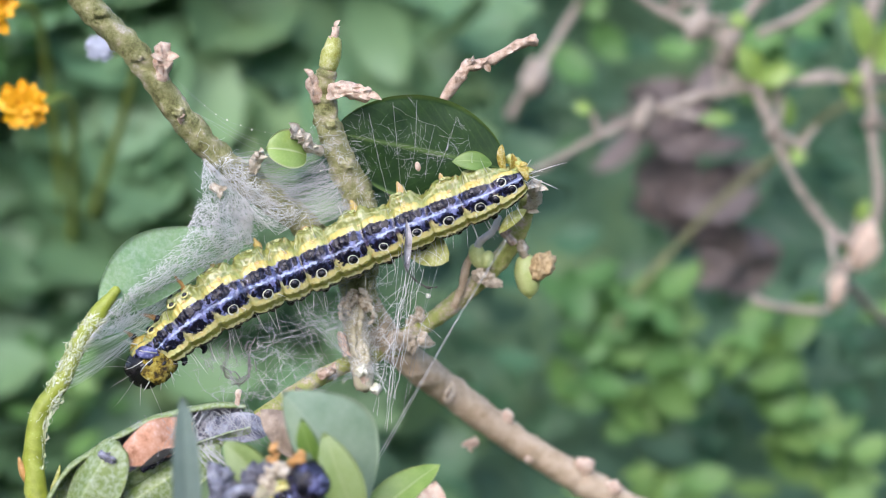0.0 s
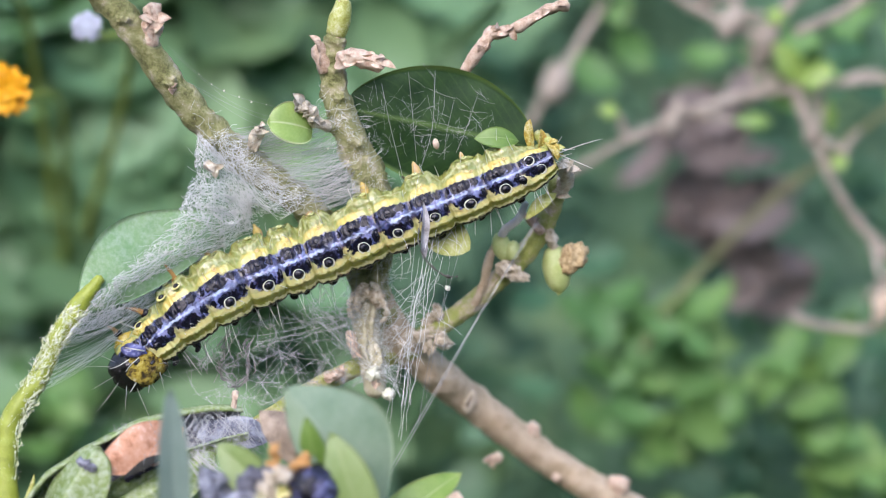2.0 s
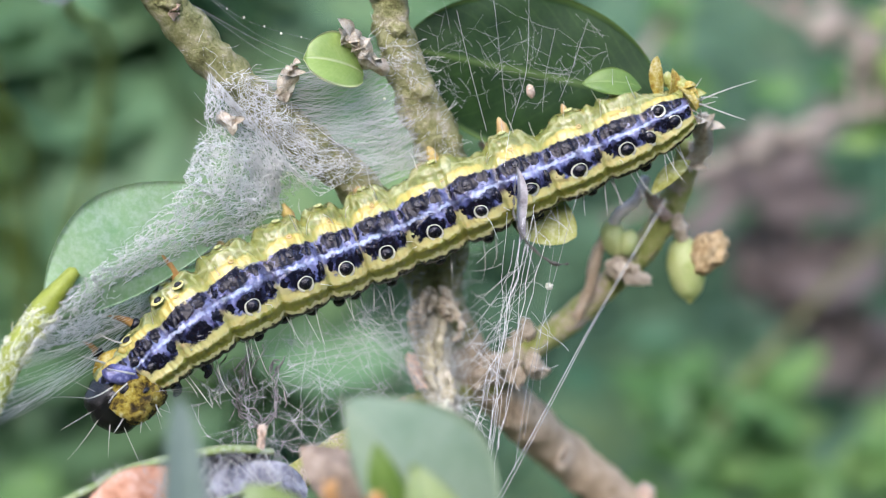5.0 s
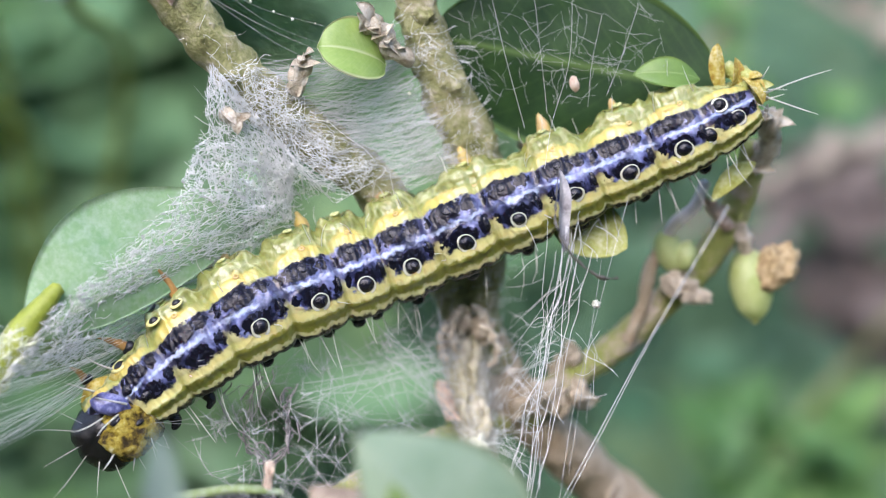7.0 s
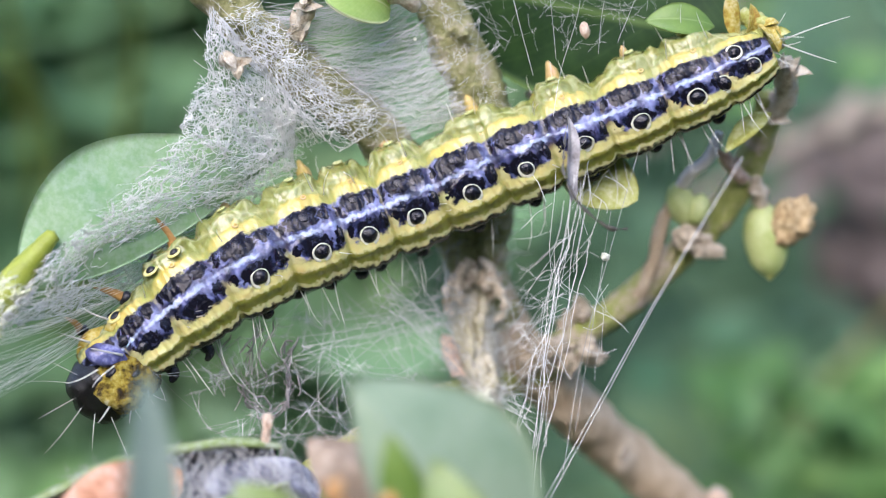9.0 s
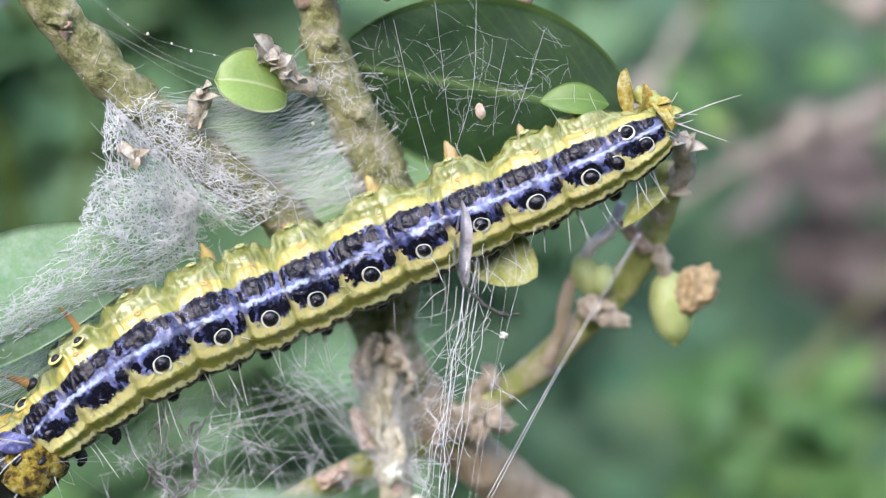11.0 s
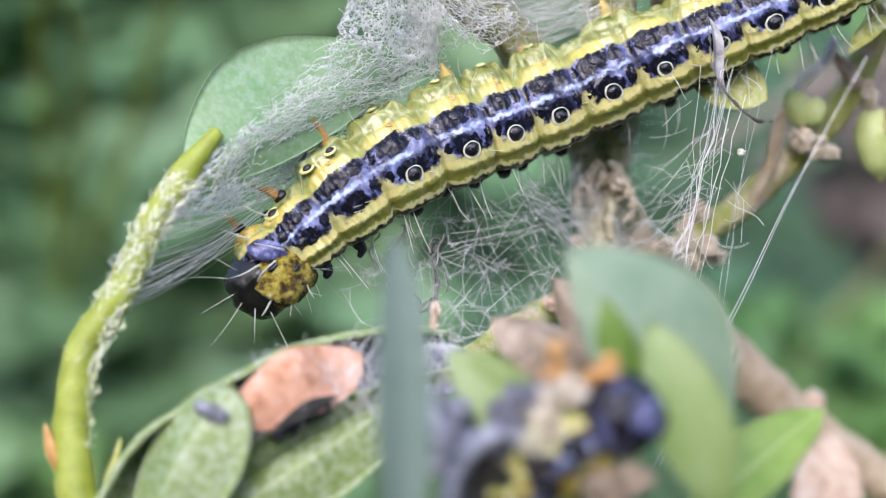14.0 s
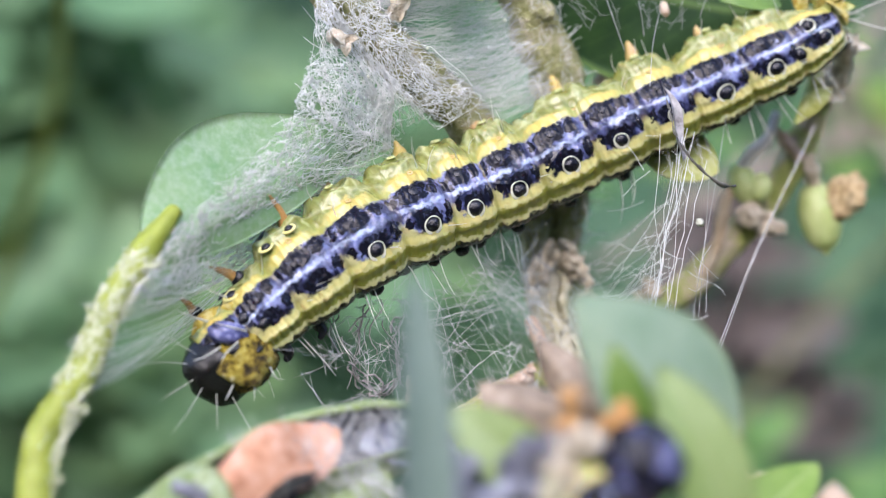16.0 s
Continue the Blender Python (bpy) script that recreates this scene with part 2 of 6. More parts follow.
BARK = mottled("bark_green_brown", [(0.36, (0.14, 0.14, 0.045)), (0.45, (0.29, 0.3, 0.11)), (0.53, (0.41, 0.4, 0.19)), (0.6, (0.53, 0.49, 0.31)), (0.67, (0.71, 0.67, 0.55))], 0.8, 4.0, 0.75, 1.0, depth=0.0005)
BARK_TAN = mottled("bark_tan", [(0.3, (0.36, 0.26, 0.15)), (0.5, (0.56, 0.44, 0.29)), (0.7, (0.7, 0.6, 0.44))], 0.9, 6.0, 0.75, 0.8, depth=0.0003)
BARK_OLIVE = mottled("bark_olive", [(0.36, (0.26, 0.29, 0.06)), (0.48, (0.42, 0.46, 0.12)), (0.55, (0.56, 0.5, 0.28)), (0.61, (0.7, 0.6, 0.48))], 0.55, 5.0, 0.6, 1.0, depth=0.0004)
GREEN_STEM = mottled("green_stem", [(0.33, (0.18, 0.22, 0.02)), (0.5, (0.26, 0.31, 0.035)), (0.62, (0.33, 0.38, 0.07)), (0.7, (0.48, 0.52, 0.27))], 0.7, 7.0, 0.42, 0.4)
DRY = mottled("dry_husk", [(0.3, (0.34, 0.2, 0.12)), (0.5, (0.6, 0.45, 0.33)), (0.68, (0.8, 0.68, 0.56))], 2.0, 9.0, 0.7, 0.8, through=0.2)
PINK_DRY = mottled("dry_pink_husk", [(0.36, (0.6, 0.4, 0.27)), (0.48, (0.8, 0.62, 0.47)), (0.58, (0.87, 0.75, 0.6)), (0.68, (0.91, 0.85, 0.74))], 2.2, 8.0, 0.65, 0.8, depth=0.0002, through=0.3)
STALK_PALE = mottled("pale_stalk", [(0.3, (0.62, 0.56, 0.5)), (0.7, (0.8, 0.77, 0.72))], 1.5, 7.0, 0.5, 0.3)
CREAM = mottled("dry_cream_scale", [(0.36, (0.5, 0.4, 0.27)), (0.48, (0.72, 0.64, 0.48)), (0.6, (0.85, 0.8, 0.68))], 2.0, 8.0, 0.65, 0.7, depth=0.0002, through=0.25)
KNOT_TAN = mottled("dry_knot_tan", [(0.36, (0.42, 0.33, 0.2)), (0.48, (0.64, 0.54, 0.38)), (0.6, (0.8, 0.72, 0.58))], 2.0, 8.0, 0.75, 0.9, depth=0.0003)
FRASS = mottled("frass_ochre", [(0.35, (0.24, 0.15, 0.06)), (0.5, (0.5, 0.37, 0.19)), (0.65, (0.66, 0.53, 0.32))], 3.0, 9.0, 0.8, 1.0)
BERRY = mottled("green_capsule", [(0.35, (0.4, 0.5, 0.15)), (0.6, (0.55, 0.62, 0.27)), (0.75, (0.66, 0.7, 0.42))], 0.6, 5.0, 0.35, 0.2, through=0.2)
YELLOW_HUSK = mottled("yellow_husk", [(0.35, (0.3, 0.3, 0.05)), (0.5, (0.44, 0.47, 0.13)), (0.65, (0.6, 0.62, 0.34))], 1.5, 6.0, 0.5, 0.4, through=0.2)
LEAF_PALE = leaf_material("leaf_pale_green", (0.2, 0.38, 0.17), (0.3, 0.48, 0.24), (0.4, 0.54, 0.27), 0.4, 0.3, bleach=0.3)
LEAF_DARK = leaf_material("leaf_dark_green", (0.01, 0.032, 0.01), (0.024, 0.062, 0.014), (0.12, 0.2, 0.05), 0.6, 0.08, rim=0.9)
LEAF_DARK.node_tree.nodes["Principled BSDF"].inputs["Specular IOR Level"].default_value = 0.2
LEAF_BRIGHT = leaf_material("leaf_bright_green", (0.18, 0.31, 0.05), (0.3, 0.44, 0.1), (0.55, 0.62, 0.3), 0.4, 0.3, rim=0.6)
LEAF_CUP = leaf_material("leaf_cupped_pale_rim", (0.24, 0.38, 0.08), (0.36, 0.5, 0.14), (0.66, 0.68, 0.42), 0.35, 0.3, rim=0.9)
LEAF_YOUNG = leaf_material("leaf_young_soft_green", (0.2, 0.3, 0.07), (0.3, 0.4, 0.16), (0.4, 0.47, 0.22), 0.4, 0.25)
LEAF_MID = leaf_material("leaf_mid_green", (0.1, 0.21, 0.035), (0.18, 0.3, 0.06), (0.34, 0.44, 0.16), 0.4, 0.25)
FLAP = mottled("flap_orange_yellow", [(0.38, (0.34, 0.2, 0.03)), (0.5, (0.52, 0.42, 0.08)), (0.62, (0.7, 0.64, 0.34))], 1.5, 6.0, 0.5, 0.5, through=0.25)
LEAF_ROLLED = leaf_material("leaf_rolled_green", (0.13, 0.21, 0.045), (0.25, 0.34, 0.1), (0.34, 0.43, 0.16), 0.45, 0.2, bleach=0.4)
LEAF_GREY = leaf_material("leaf_blue_green", (0.22, 0.33, 0.2), (0.34, 0.44, 0.29), (0.38, 0.47, 0.33), 0.3, 0.25)
LEAF_BLUE = leaf_material("leaf_slate_blue_green", (0.21, 0.3, 0.24), (0.28, 0.37, 0.32), (0.32, 0.4, 0.34), 0.4, 0.3)
# near-black for webbed scraps, and for the painted dark of a bite hole
SCRAP_HOLE_DARK = mottled("dark_scraps_and_hole", [(0.3, (0.008, 0.008, 0.008)), (0.6, (0.04, 0.04, 0.03))], 2.0, 7.0, 0.7, 1.0, depth=0.0003)
CRUST = mottled("silk_crust", [(0.34, (0.34, 0.4, 0.16)), (0.47, (0.5, 0.55, 0.32)), (0.6, (0.68, 0.71, 0.54))], 2.5, 8.0, 0.8, 0.5, depth=0.0002)
SCRAP_BROWN = mottled("brown_leaf_scrap", [(0.3, (0.08, 0.06, 0.04)), (0.5, (0.26, 0.2, 0.14)), (0.7, (0.45, 0.37, 0.28))], 0.8, 5.0, 0.6, 0.6)
LEAF_ORANGE = mottled("leaf_dead_orange", [(0.36, (0.36, 0.15, 0.07)), (0.47, (0.6, 0.31, 0.18)), (0.56, (0.68, 0.4, 0.27)), (0.66, (0.8, 0.58, 0.45))], 0.9, 4.5, 0.5, 0.9, through=0.2)
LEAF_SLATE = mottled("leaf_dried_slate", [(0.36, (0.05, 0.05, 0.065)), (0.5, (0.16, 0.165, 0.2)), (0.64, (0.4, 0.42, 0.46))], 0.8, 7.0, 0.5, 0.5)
SILK = mottled("silk", [(0.3, (0.84, 0.86, 0.82)), (0.6, (0.93, 0.94, 0.91))], 1.0, 6.0, 0.4, 0.0, through=0.15)
SILK_FINE = mottled("silk_fine", [(0.3, (0.84, 0.86, 0.82)), (0.6, (0.93, 0.94, 0.91))], 1.0, 6.0, 0.4, 0.0)
SILK_FINE.node_tree.nodes["Principled BSDF"].inputs["Alpha"].default_value = 0.4
BLACK_SHINY = mottled("black_chitin", [(0.3, (0.003, 0.003, 0.004)), (0.7, (0.012, 0.012, 0.022))], 1.5, 6.0, 0.22, 0.5, spec=0.5)
HEAD_BLACK = mottled("head_black", [(0.35, (0.004, 0.004, 0.005)), (0.6, (0.014, 0.013, 0.012))], 1.0, 5.0, 0.14, 0.5, spec=0.5)
# black chitin; its pale blue tones paint a highlight into the colour
HEAD_SHEEN = mottled("black_chitin_painted_sheen", [(0.46, (0.006, 0.006, 0.01)), (0.54, (0.03, 0.032, 0.07)), (0.62, (0.22, 0.24, 0.46))], 0.7, 4.0, 0.2, 0.8)
WHITE_RING = mottled("white_skin_ring", [(0.3, (0.45, 0.46, 0.33)), (0.5, (0.6, 0.61, 0.47)), (0.7, (0.75, 0.76, 0.68))], 2.0, 8.0, 0.4, 0.2)
RING_YELLOW = mottled("yellow_skin_ring", [(0.3, (0.6, 0.55, 0.14)), (0.7, (0.76, 0.72, 0.35))], 2.0, 8.0, 0.35, 0.2)
BARK_WEBBED = mottled("webbed_bark", [(0.3, (0.28, 0.26, 0.14)), (0.5, (0.44, 0.41, 0.28)), (0.66, (0.62, 0.59, 0.5))], 0.8, 6.0, 0.7, 0.7)
ORANGE_TIP = mottled("orange_skin", [(0.3, (0.36, 0.17, 0.04)), (0.7, (0.62, 0.37, 0.14))], 2.0, 8.0, 0.4, 0.3)
HAIR = mottled("white_hair", [(0.3, (0.6, 0.6, 0.52)), (0.7, (0.9, 0.9, 0.84))], 1.0, 6.0, 0.35, 0.0, through=0.4)


def larva_skin(name):
    """Larva: bands by the angle round the body, black blocks set in each segment, wavering at two scales."""
    k = Nodes(name)
    c = k.coords()
    uv = k.add("ShaderNodeTexCoord").outputs["UV"]
    sep = k.add("ShaderNodeSeparateXYZ")
    k.join(uv, sep.inputs[0])
    n1, n2 = k.noise(c, 0.9, 3), k.noise(c, 2.6, 3)
    deg = k.math("ADD", k.math("MULTIPLY_ADD", sep.outputs[1], 360, -180), k.math("ADD", k.math("MULTIPLY_ADD", n1, 8, -4), k.math("MULTIPLY_ADD", n2, 13, -6.5)))
    s = k.math("FRACT", k.math("ADD", sep.outputs[0], k.math("MULTIPLY_ADD", n2, 0.34, -0.17)))
    edge = k.math("MULTIPLY", k.math("ABSOLUTE", k.math("SUBTRACT", k.math("FRACT", k.math("ADD", sep.outputs[0], k.math("MULTIPLY_ADD", n2, 0.1, -0.05))), 0.5)), 2)

    def patch(s0, d0, rs, rd, soft=0.3, power=2.0):
        x = k.math("DIVIDE", k.math("ABSOLUTE", k.math("SUBTRACT", s, s0)), rs)
        y = k.math("DIVIDE", k.math("ABSOLUTE", k.math("SUBTRACT", deg, d0)), rd)
        r = k.math("POWER", k.math("ADD", k.math("POWER", x, power), k.math("POWER", y, power)), 1 / power)
        return k.math("DIVIDE", k.math("SUBTRACT", 1 + soft / 2, r), soft, clamp=True)

    v = k.math("MULTIPLY_ADD", deg, 1 / 360, 0.5)
    a = lambda d: 0.5 + d / 360
    pale, olive, lemon = (0.6, 0.57, 0.27), (0.25, 0.25, 0.04), (0.38, 0.37, 0.11)
    lime, tint, deep = (0.23, 0.25, 0.07), (0.36, 0.38, 0.17), (0.15, 0.165, 0.04)
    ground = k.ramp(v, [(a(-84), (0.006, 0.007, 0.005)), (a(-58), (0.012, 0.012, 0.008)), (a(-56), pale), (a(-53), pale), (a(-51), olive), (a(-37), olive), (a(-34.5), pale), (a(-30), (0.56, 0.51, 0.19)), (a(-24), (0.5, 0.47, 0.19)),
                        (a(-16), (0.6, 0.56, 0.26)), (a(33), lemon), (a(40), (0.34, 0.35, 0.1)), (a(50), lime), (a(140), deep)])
    tone = k.ramp(k.noise(k.coords(stretch=(1.3, 1, 1)), 0.9, 3, 0.5, 1.2), [(0.36, deep), (0.5, lime), (0.64, tint)])
    upper = k.ramp(v, [(a(44), (0, 0, 0)), (a(56), (1, 1, 1)), (a(125), (1, 1, 1)), (a(140), (0, 0, 0))])
    colour = k.mix(upper, ground, tone)
    # pale veins over the lime back; olive-band folds and segment creases darkened in the colour
    vein = k.add("ShaderNodeTexVoronoi", Scale=0.62)
    vein.feature = "DISTANCE_TO_EDGE"
    bent = k.add("ShaderNodeMix")
    bent.data_type = "VECTOR"
    bent.inputs[0].default_value = 0.3
    wobble = k.add("ShaderNodeTexNoise", Scale=0.8, Detail=2.0)
    k.join(c, wobble.inputs["Vector"])
    k.join(c, bent.inputs[4])
    k.join(wobble.outputs["Color"], bent.inputs[5])
    k.join(bent.outputs[1], vein.inputs["Vector"])
    veins = k.math("SUBTRACT", 1, k.math("MULTIPLY", vein.outputs["Distance"], 14), clamp=True)
    colour = k.mix(k.math("MULTIPLY", k.math("MULTIPLY", veins, upper), 0.4), colour, (0.56, 0.58, 0.32))
    colour = k.mix(k.math("MULTIPLY", patch(0.46, 42, 0.34, 8, 0.6), 0.75), colour, (0.58, 0.45, 0.11))
    low = k.ramp(v, [(a(-53), (0, 0, 0)), (a(-51), (1, 1, 1)), (a(-38), (1, 1, 1)), (a(-35), (0, 0, 0))])
    colour = k.mix(k.math("MULTIPLY", low, k.math("MULTIPLY", k.ramp(n2, [(0.5, (0, 0, 0)), (0.62, (1, 1, 1))]), 0.5)), colour, (0.2, 0.23, 0.03))
    # groove shade between the segments is put into the colour
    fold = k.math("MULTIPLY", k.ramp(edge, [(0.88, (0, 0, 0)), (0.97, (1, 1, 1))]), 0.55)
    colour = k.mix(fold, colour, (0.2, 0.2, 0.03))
    # the dark band: navy ground with lilac patches, a pale blue line, black blocks
    navy = k.ramp(k.noise(c, 1.25, 2, 0.5, 0.6), [(0.4, (0.008, 0.009, 0.02)), (0.5, (0.035, 0.04, 0.1)), (0.58, (0.1, 0.115, 0.25)), (0.68, (0.22, 0.25, 0.44))])
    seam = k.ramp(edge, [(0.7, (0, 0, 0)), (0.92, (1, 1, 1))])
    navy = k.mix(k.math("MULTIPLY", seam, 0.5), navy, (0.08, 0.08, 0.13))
    brown = k.ramp(v, [(a(-24), (0, 0, 0)), (a(-18), (1, 1, 1)), (a(-6), (0.8, 0.8, 0.8)), (a(-1), (0, 0, 0))])
    rear = k.ramp(k.math("MULTIPLY", sep.outputs[0], 0.1), [(0.62, (0, 0, 0)), (0.72, (1, 1, 1))])
    navy = k.mix(k.math("MULTIPLY", k.math("MULTIPLY", brown, seam), k.math("MULTIPLY", rear, 0.9)), navy, (0.06, 0.03, 0.02))
    band = k.ramp(v, [(a(-25), (0, 0, 0)), (a(-22), (1, 1, 1)), (a(31), (1, 1, 1)), (a(35), (0, 0, 0))])
    line = k.ramp(v, [(a(2), (0, 0, 0)), (a(4.5), (1, 1, 1)), (a(7), (1, 1, 1)), (a(9.5), (0, 0, 0))])
    line = k.math("MULTIPLY", line, k.ramp(k.noise(c, 0.8, 2), [(0.4, (0.1, 0.1, 0.1)), (0.52, (1, 1, 1))]))
    navy = k.mix(k.math("MULTIPLY", patch(0.74, 10, 0.2, 14, 0.9), k.ramp(n1, [(0.42, (0.05, 0.05, 0.05)), (0.58, (0.5, 0.5, 0.5))])), navy, (0.34, 0.38, 0.62))
    # the yellow reaches up between the segments
    gap = k.math("MULTIPLY", k.math("MAXIMUM", patch(0.06, -22, 0.13, 15, 0.5), patch(1.02, -22, 0.07, 15, 0.5)), 0.85)
    band = k.math("MULTIPLY", band, k.math("SUBTRACT", 1, gap))
    colour = k.mix(band, colour, navy)
    ink = None
    for spot in ((0.4, 23, 0.27, 11.5, 0.16, 3.0), (0.78, 23, 0.1, 10, 0.2, 2.0), (0.04, 22, 0.06, 9, 0.2, 2.0), (0.5, -13, 0.24, 12, 0.16, 2.6), (0.9, -9, 0.085, 11, 0.2, 2.0), (0.16, -9, 0.06, 7, 0.2, 2.0)):
        p = patch(*spot)
        ink = p if ink is None else k.math("MAXIMUM", ink, p)
    colour = k.mix(ink, colour, (0.006, 0.006, 0.011))
    # small bluish highlights painted into the colour of the black blocks
    glint = k.math("MULTIPLY", k.math("MULTIPLY", ink, band), k.ramp(k.noise(c, 3.4, 2, 0.5, 1.0), [(0.58, (0, 0, 0)), (0.64, (0.18, 0.18, 0.18))]))
    colour = k.mix(glint, colour, (0.12, 0.135, 0.26))
    colour = k.mix(k.math("MULTIPLY", line, 0.85), colour, (0.5, 0.58, 0.78))
    cut = k.math("MULTIPLY", k.ramp(edge, [(0.93, (0, 0, 0)), (0.985, (1, 1, 1))]), k.ramp(n1, [(0.42, (0, 0, 0)), (0.56, (0.6, 0.6, 0.6))]))
    colour = k.mix(k.math("MULTIPLY", cut, band), colour, (0.3, 0.26, 0.16))
    k.base(colour, 0.2, 0.45)
    k.join(k.math("MULTIPLY_ADD", k.math("MAXIMUM", ink, k.math("MULTIPLY", band, 0.5)), -0.32, 0.5), k.b.inputs["Specular IOR Level"])
    k.b.inputs["Subsurface Weight"].default_value = 0.15
    k.b.inputs["Subsurface Scale"].default_value = 0.0006
    crease = k.math("SINE", k.math("ADD", k.math("MULTIPLY", sep.outputs[0], 50), k.math("MULTIPLY", n1, 9)))
    k.b.inputs["Coat Roughness"].default_value = 0.08
    k.join(k.math("MULTIPLY_ADD", band, -0.16, 0.22), k.b.inputs["Coat Weight"])
    k.bump(k.math("ADD", k.math("MULTIPLY", crease, 0.12), k.math("ADD", k.math("MULTIPLY", veins, 0.35), k.math("ADD", n1, k.math("MULTIPLY", n2, 0.5)))), 0.55, 0.0002)
    return k.m


SKIN = larva_skin("larva_skin")


# ---- the larva ----
class Larva:
    """A body of thirteen segments along an axis from head to tail; angle 0 faces the front, 90 is upward."""

    def __init__(self, axis, radii, humps, hump=1.0, hint=(0, -1, 0), sub=12):
        self.sub = sub
        self.path, self.rad = spline(axis, sub), along(radii, sub)
        self.humps, self.hump, self.hint = humps, hump, Vector(hint)
        self.count = len(axis) - 1

    def place(self, u, deg, lift=0.0):
        x = min(max(u, 0), self.count - 1e-4) * self.sub
        i, f = int(x), x - int(x)
        p = self.path[i].lerp(self.path[i + 1], f)
        t = (self.path[min(i + 2, len(self.path) - 1)] - self.path[max(i - 1, 0)]).normalized()
        e1 = (self.hint - t * self.hint.dot(t)).normalized()
        e2 = e1.cross(t)
        d = e1 * math.cos(radians(deg)) + e2 * math.sin(radians(deg))
        r = self.rad[i] * (1 - f) + self.rad[i + 1] * f
        s = u % 1.0
        pinch = 0.10 * math.exp(-((min(s, 1 - s)) / 0.09) ** 2) + 0.03 * math.exp(-((s - 0.62) / 0.06) ** 2)
        r *= 1 - pinch
        for h in self.humps:
            if abs(u - h) < 1.1 and 15 < deg < 150:
                x, y = (u - h) / 0.5, (deg - 78) / 30
                q = math.sqrt(x * x + y * y)
                r += self.hump * (0.72 * math.exp(-(x * x + y * y) ** 1.9) + 0.13 * (math.cos(q * 9.5) - 0.3 * math.cos(q * 19)) * math.exp(-(q / 1.2) ** 4))
        r += (0.1 + 0.12 * math.exp(-((s - 0.5) / 0.3) ** 2)) * math.exp(-((deg + 37) / 8) ** 2) + 0.3 * math.exp(-((deg + 62) / 11) ** 2) * (0.8 + 0.2 * math.cos((s - 0.5) * 6.28))
        r += 0.16 * math.exp(-((deg - 45) / 9) ** 2) * math.exp(-((s - 0.5) / 0.22) ** 2) + 0.1 * math.exp(-((deg - 24) / 12) ** 2) * math.exp(-((s - 0.5) / 0.25) ** 2)
        r += 0.016 * math.sin(s * 31.4 + 0.03 * deg) * (1.2 if deg > 38 or deg < -22 else 0.4)
        return p + d * (r + lift), d, t

    def body(self, bm, rings=24, seg=132):
        uv = bm.loops.layers.uv.verify()
        total = self.count * rings
        grid = []
        for i in range(total + 1):
            u = min(i / rings, self.count - 1e-3)
            row = []
            for j in range(seg):
                deg = -180 + 360 * j / seg
                p, d, t = self.place(u, deg)
                p = p + d * (0.04 * noise.noise(p * 1.3) + 0.02 * noise.noise(p * 4.2))
                row.append(bm.verts.new(p))
            grid.append(row)
        for i in range(total):
            for j in range(seg):
                k = (j + 1) % seg
                f = bm.faces.new((grid[i][j], grid[i + 1][j], grid[i + 1][k], grid[i][k]))
                for loop, (a, b) in zip(f.loops, ((i, j), (i + 1, j), (i + 1, j + 1), (i, j + 1))):
                    loop[uv].uv = (a / rings, b / seg)
        for row, u in ((grid[0], 0), (grid[-1], self.count)):
            mid = sum((v.co for v in row), Vector()) / seg
            tip = bm.verts.new(mid)
            for j in range(seg):
                k = (j + 1) % seg
                bm.faces.new((row[j], row[k], tip) if u == 0 else (row[k], row[j], tip))
        return bm


def dome(bm, p, d, r, high, seg=14):
    """A round wart on a surface."""
    s = d.orthogonal().normalized()
    t = d.cross(s)
    rows = []
    for i in range(4):
        a = math.pi / 2 * i / 4
        rows.append([bm.verts.new(p + (s * math.cos(b) + t * math.sin(b)) * r * math.cos(a) + d * (high * math.sin(a) - 0.05)) for b in [2 * math.pi * k / seg for k in range(seg)]])
    top = bm.verts.new(p + d * (high - 0.05))
    for a, b in zip(rows, rows[1:]):
        for k in range(seg):
            bm.faces.new((a[k], a[(k + 1) % seg], b[(k + 1) % seg], b[k]))
    for k in range(seg):
        bm.faces.new((rows[-1][k], rows[-1][(k + 1) % seg], top))
    return bm


def plate(bm, p, d, t, long, wide, high, seed=0.0, seg=16):
    """A low, uneven shining plate lying along the body."""
    s = (t - d * t.dot(d)).normalized()
    w = d.cross(s)
    rows = []
    for i in range(4):
        a = math.pi / 2 * i / 4
        row = []
        for k in range(seg):
            b = 2 * math.pi * k / seg
            n = 1 + 0.35 * noise.noise(Vector((math.cos(b) * 0.8, math.sin(b) * 0.8, seed)))
            row.append(bm.verts.new(p + (s * math.cos(b) * long + w * math.sin(b) * wide) * n * math.cos(a) + d * (high * math.sin(a) * (0.85 + 0.3 * noise.noise(Vector((math.cos(b), math.sin(b), seed + a)))) - 0.06)))
        rows.append(row)
    top = bm.verts.new(p + d * (high * 0.9 - 0.06))
    for a, b in zip(rows, rows[1:]):
        for k in range(seg):
            bm.faces.new((a[k], a[(k + 1) % seg], b[(k + 1) % seg], b[k]))
    for k in range(seg):
        bm.faces.new((rows[-1][k], rows[-1][(k + 1) % seg], top))
    return bm


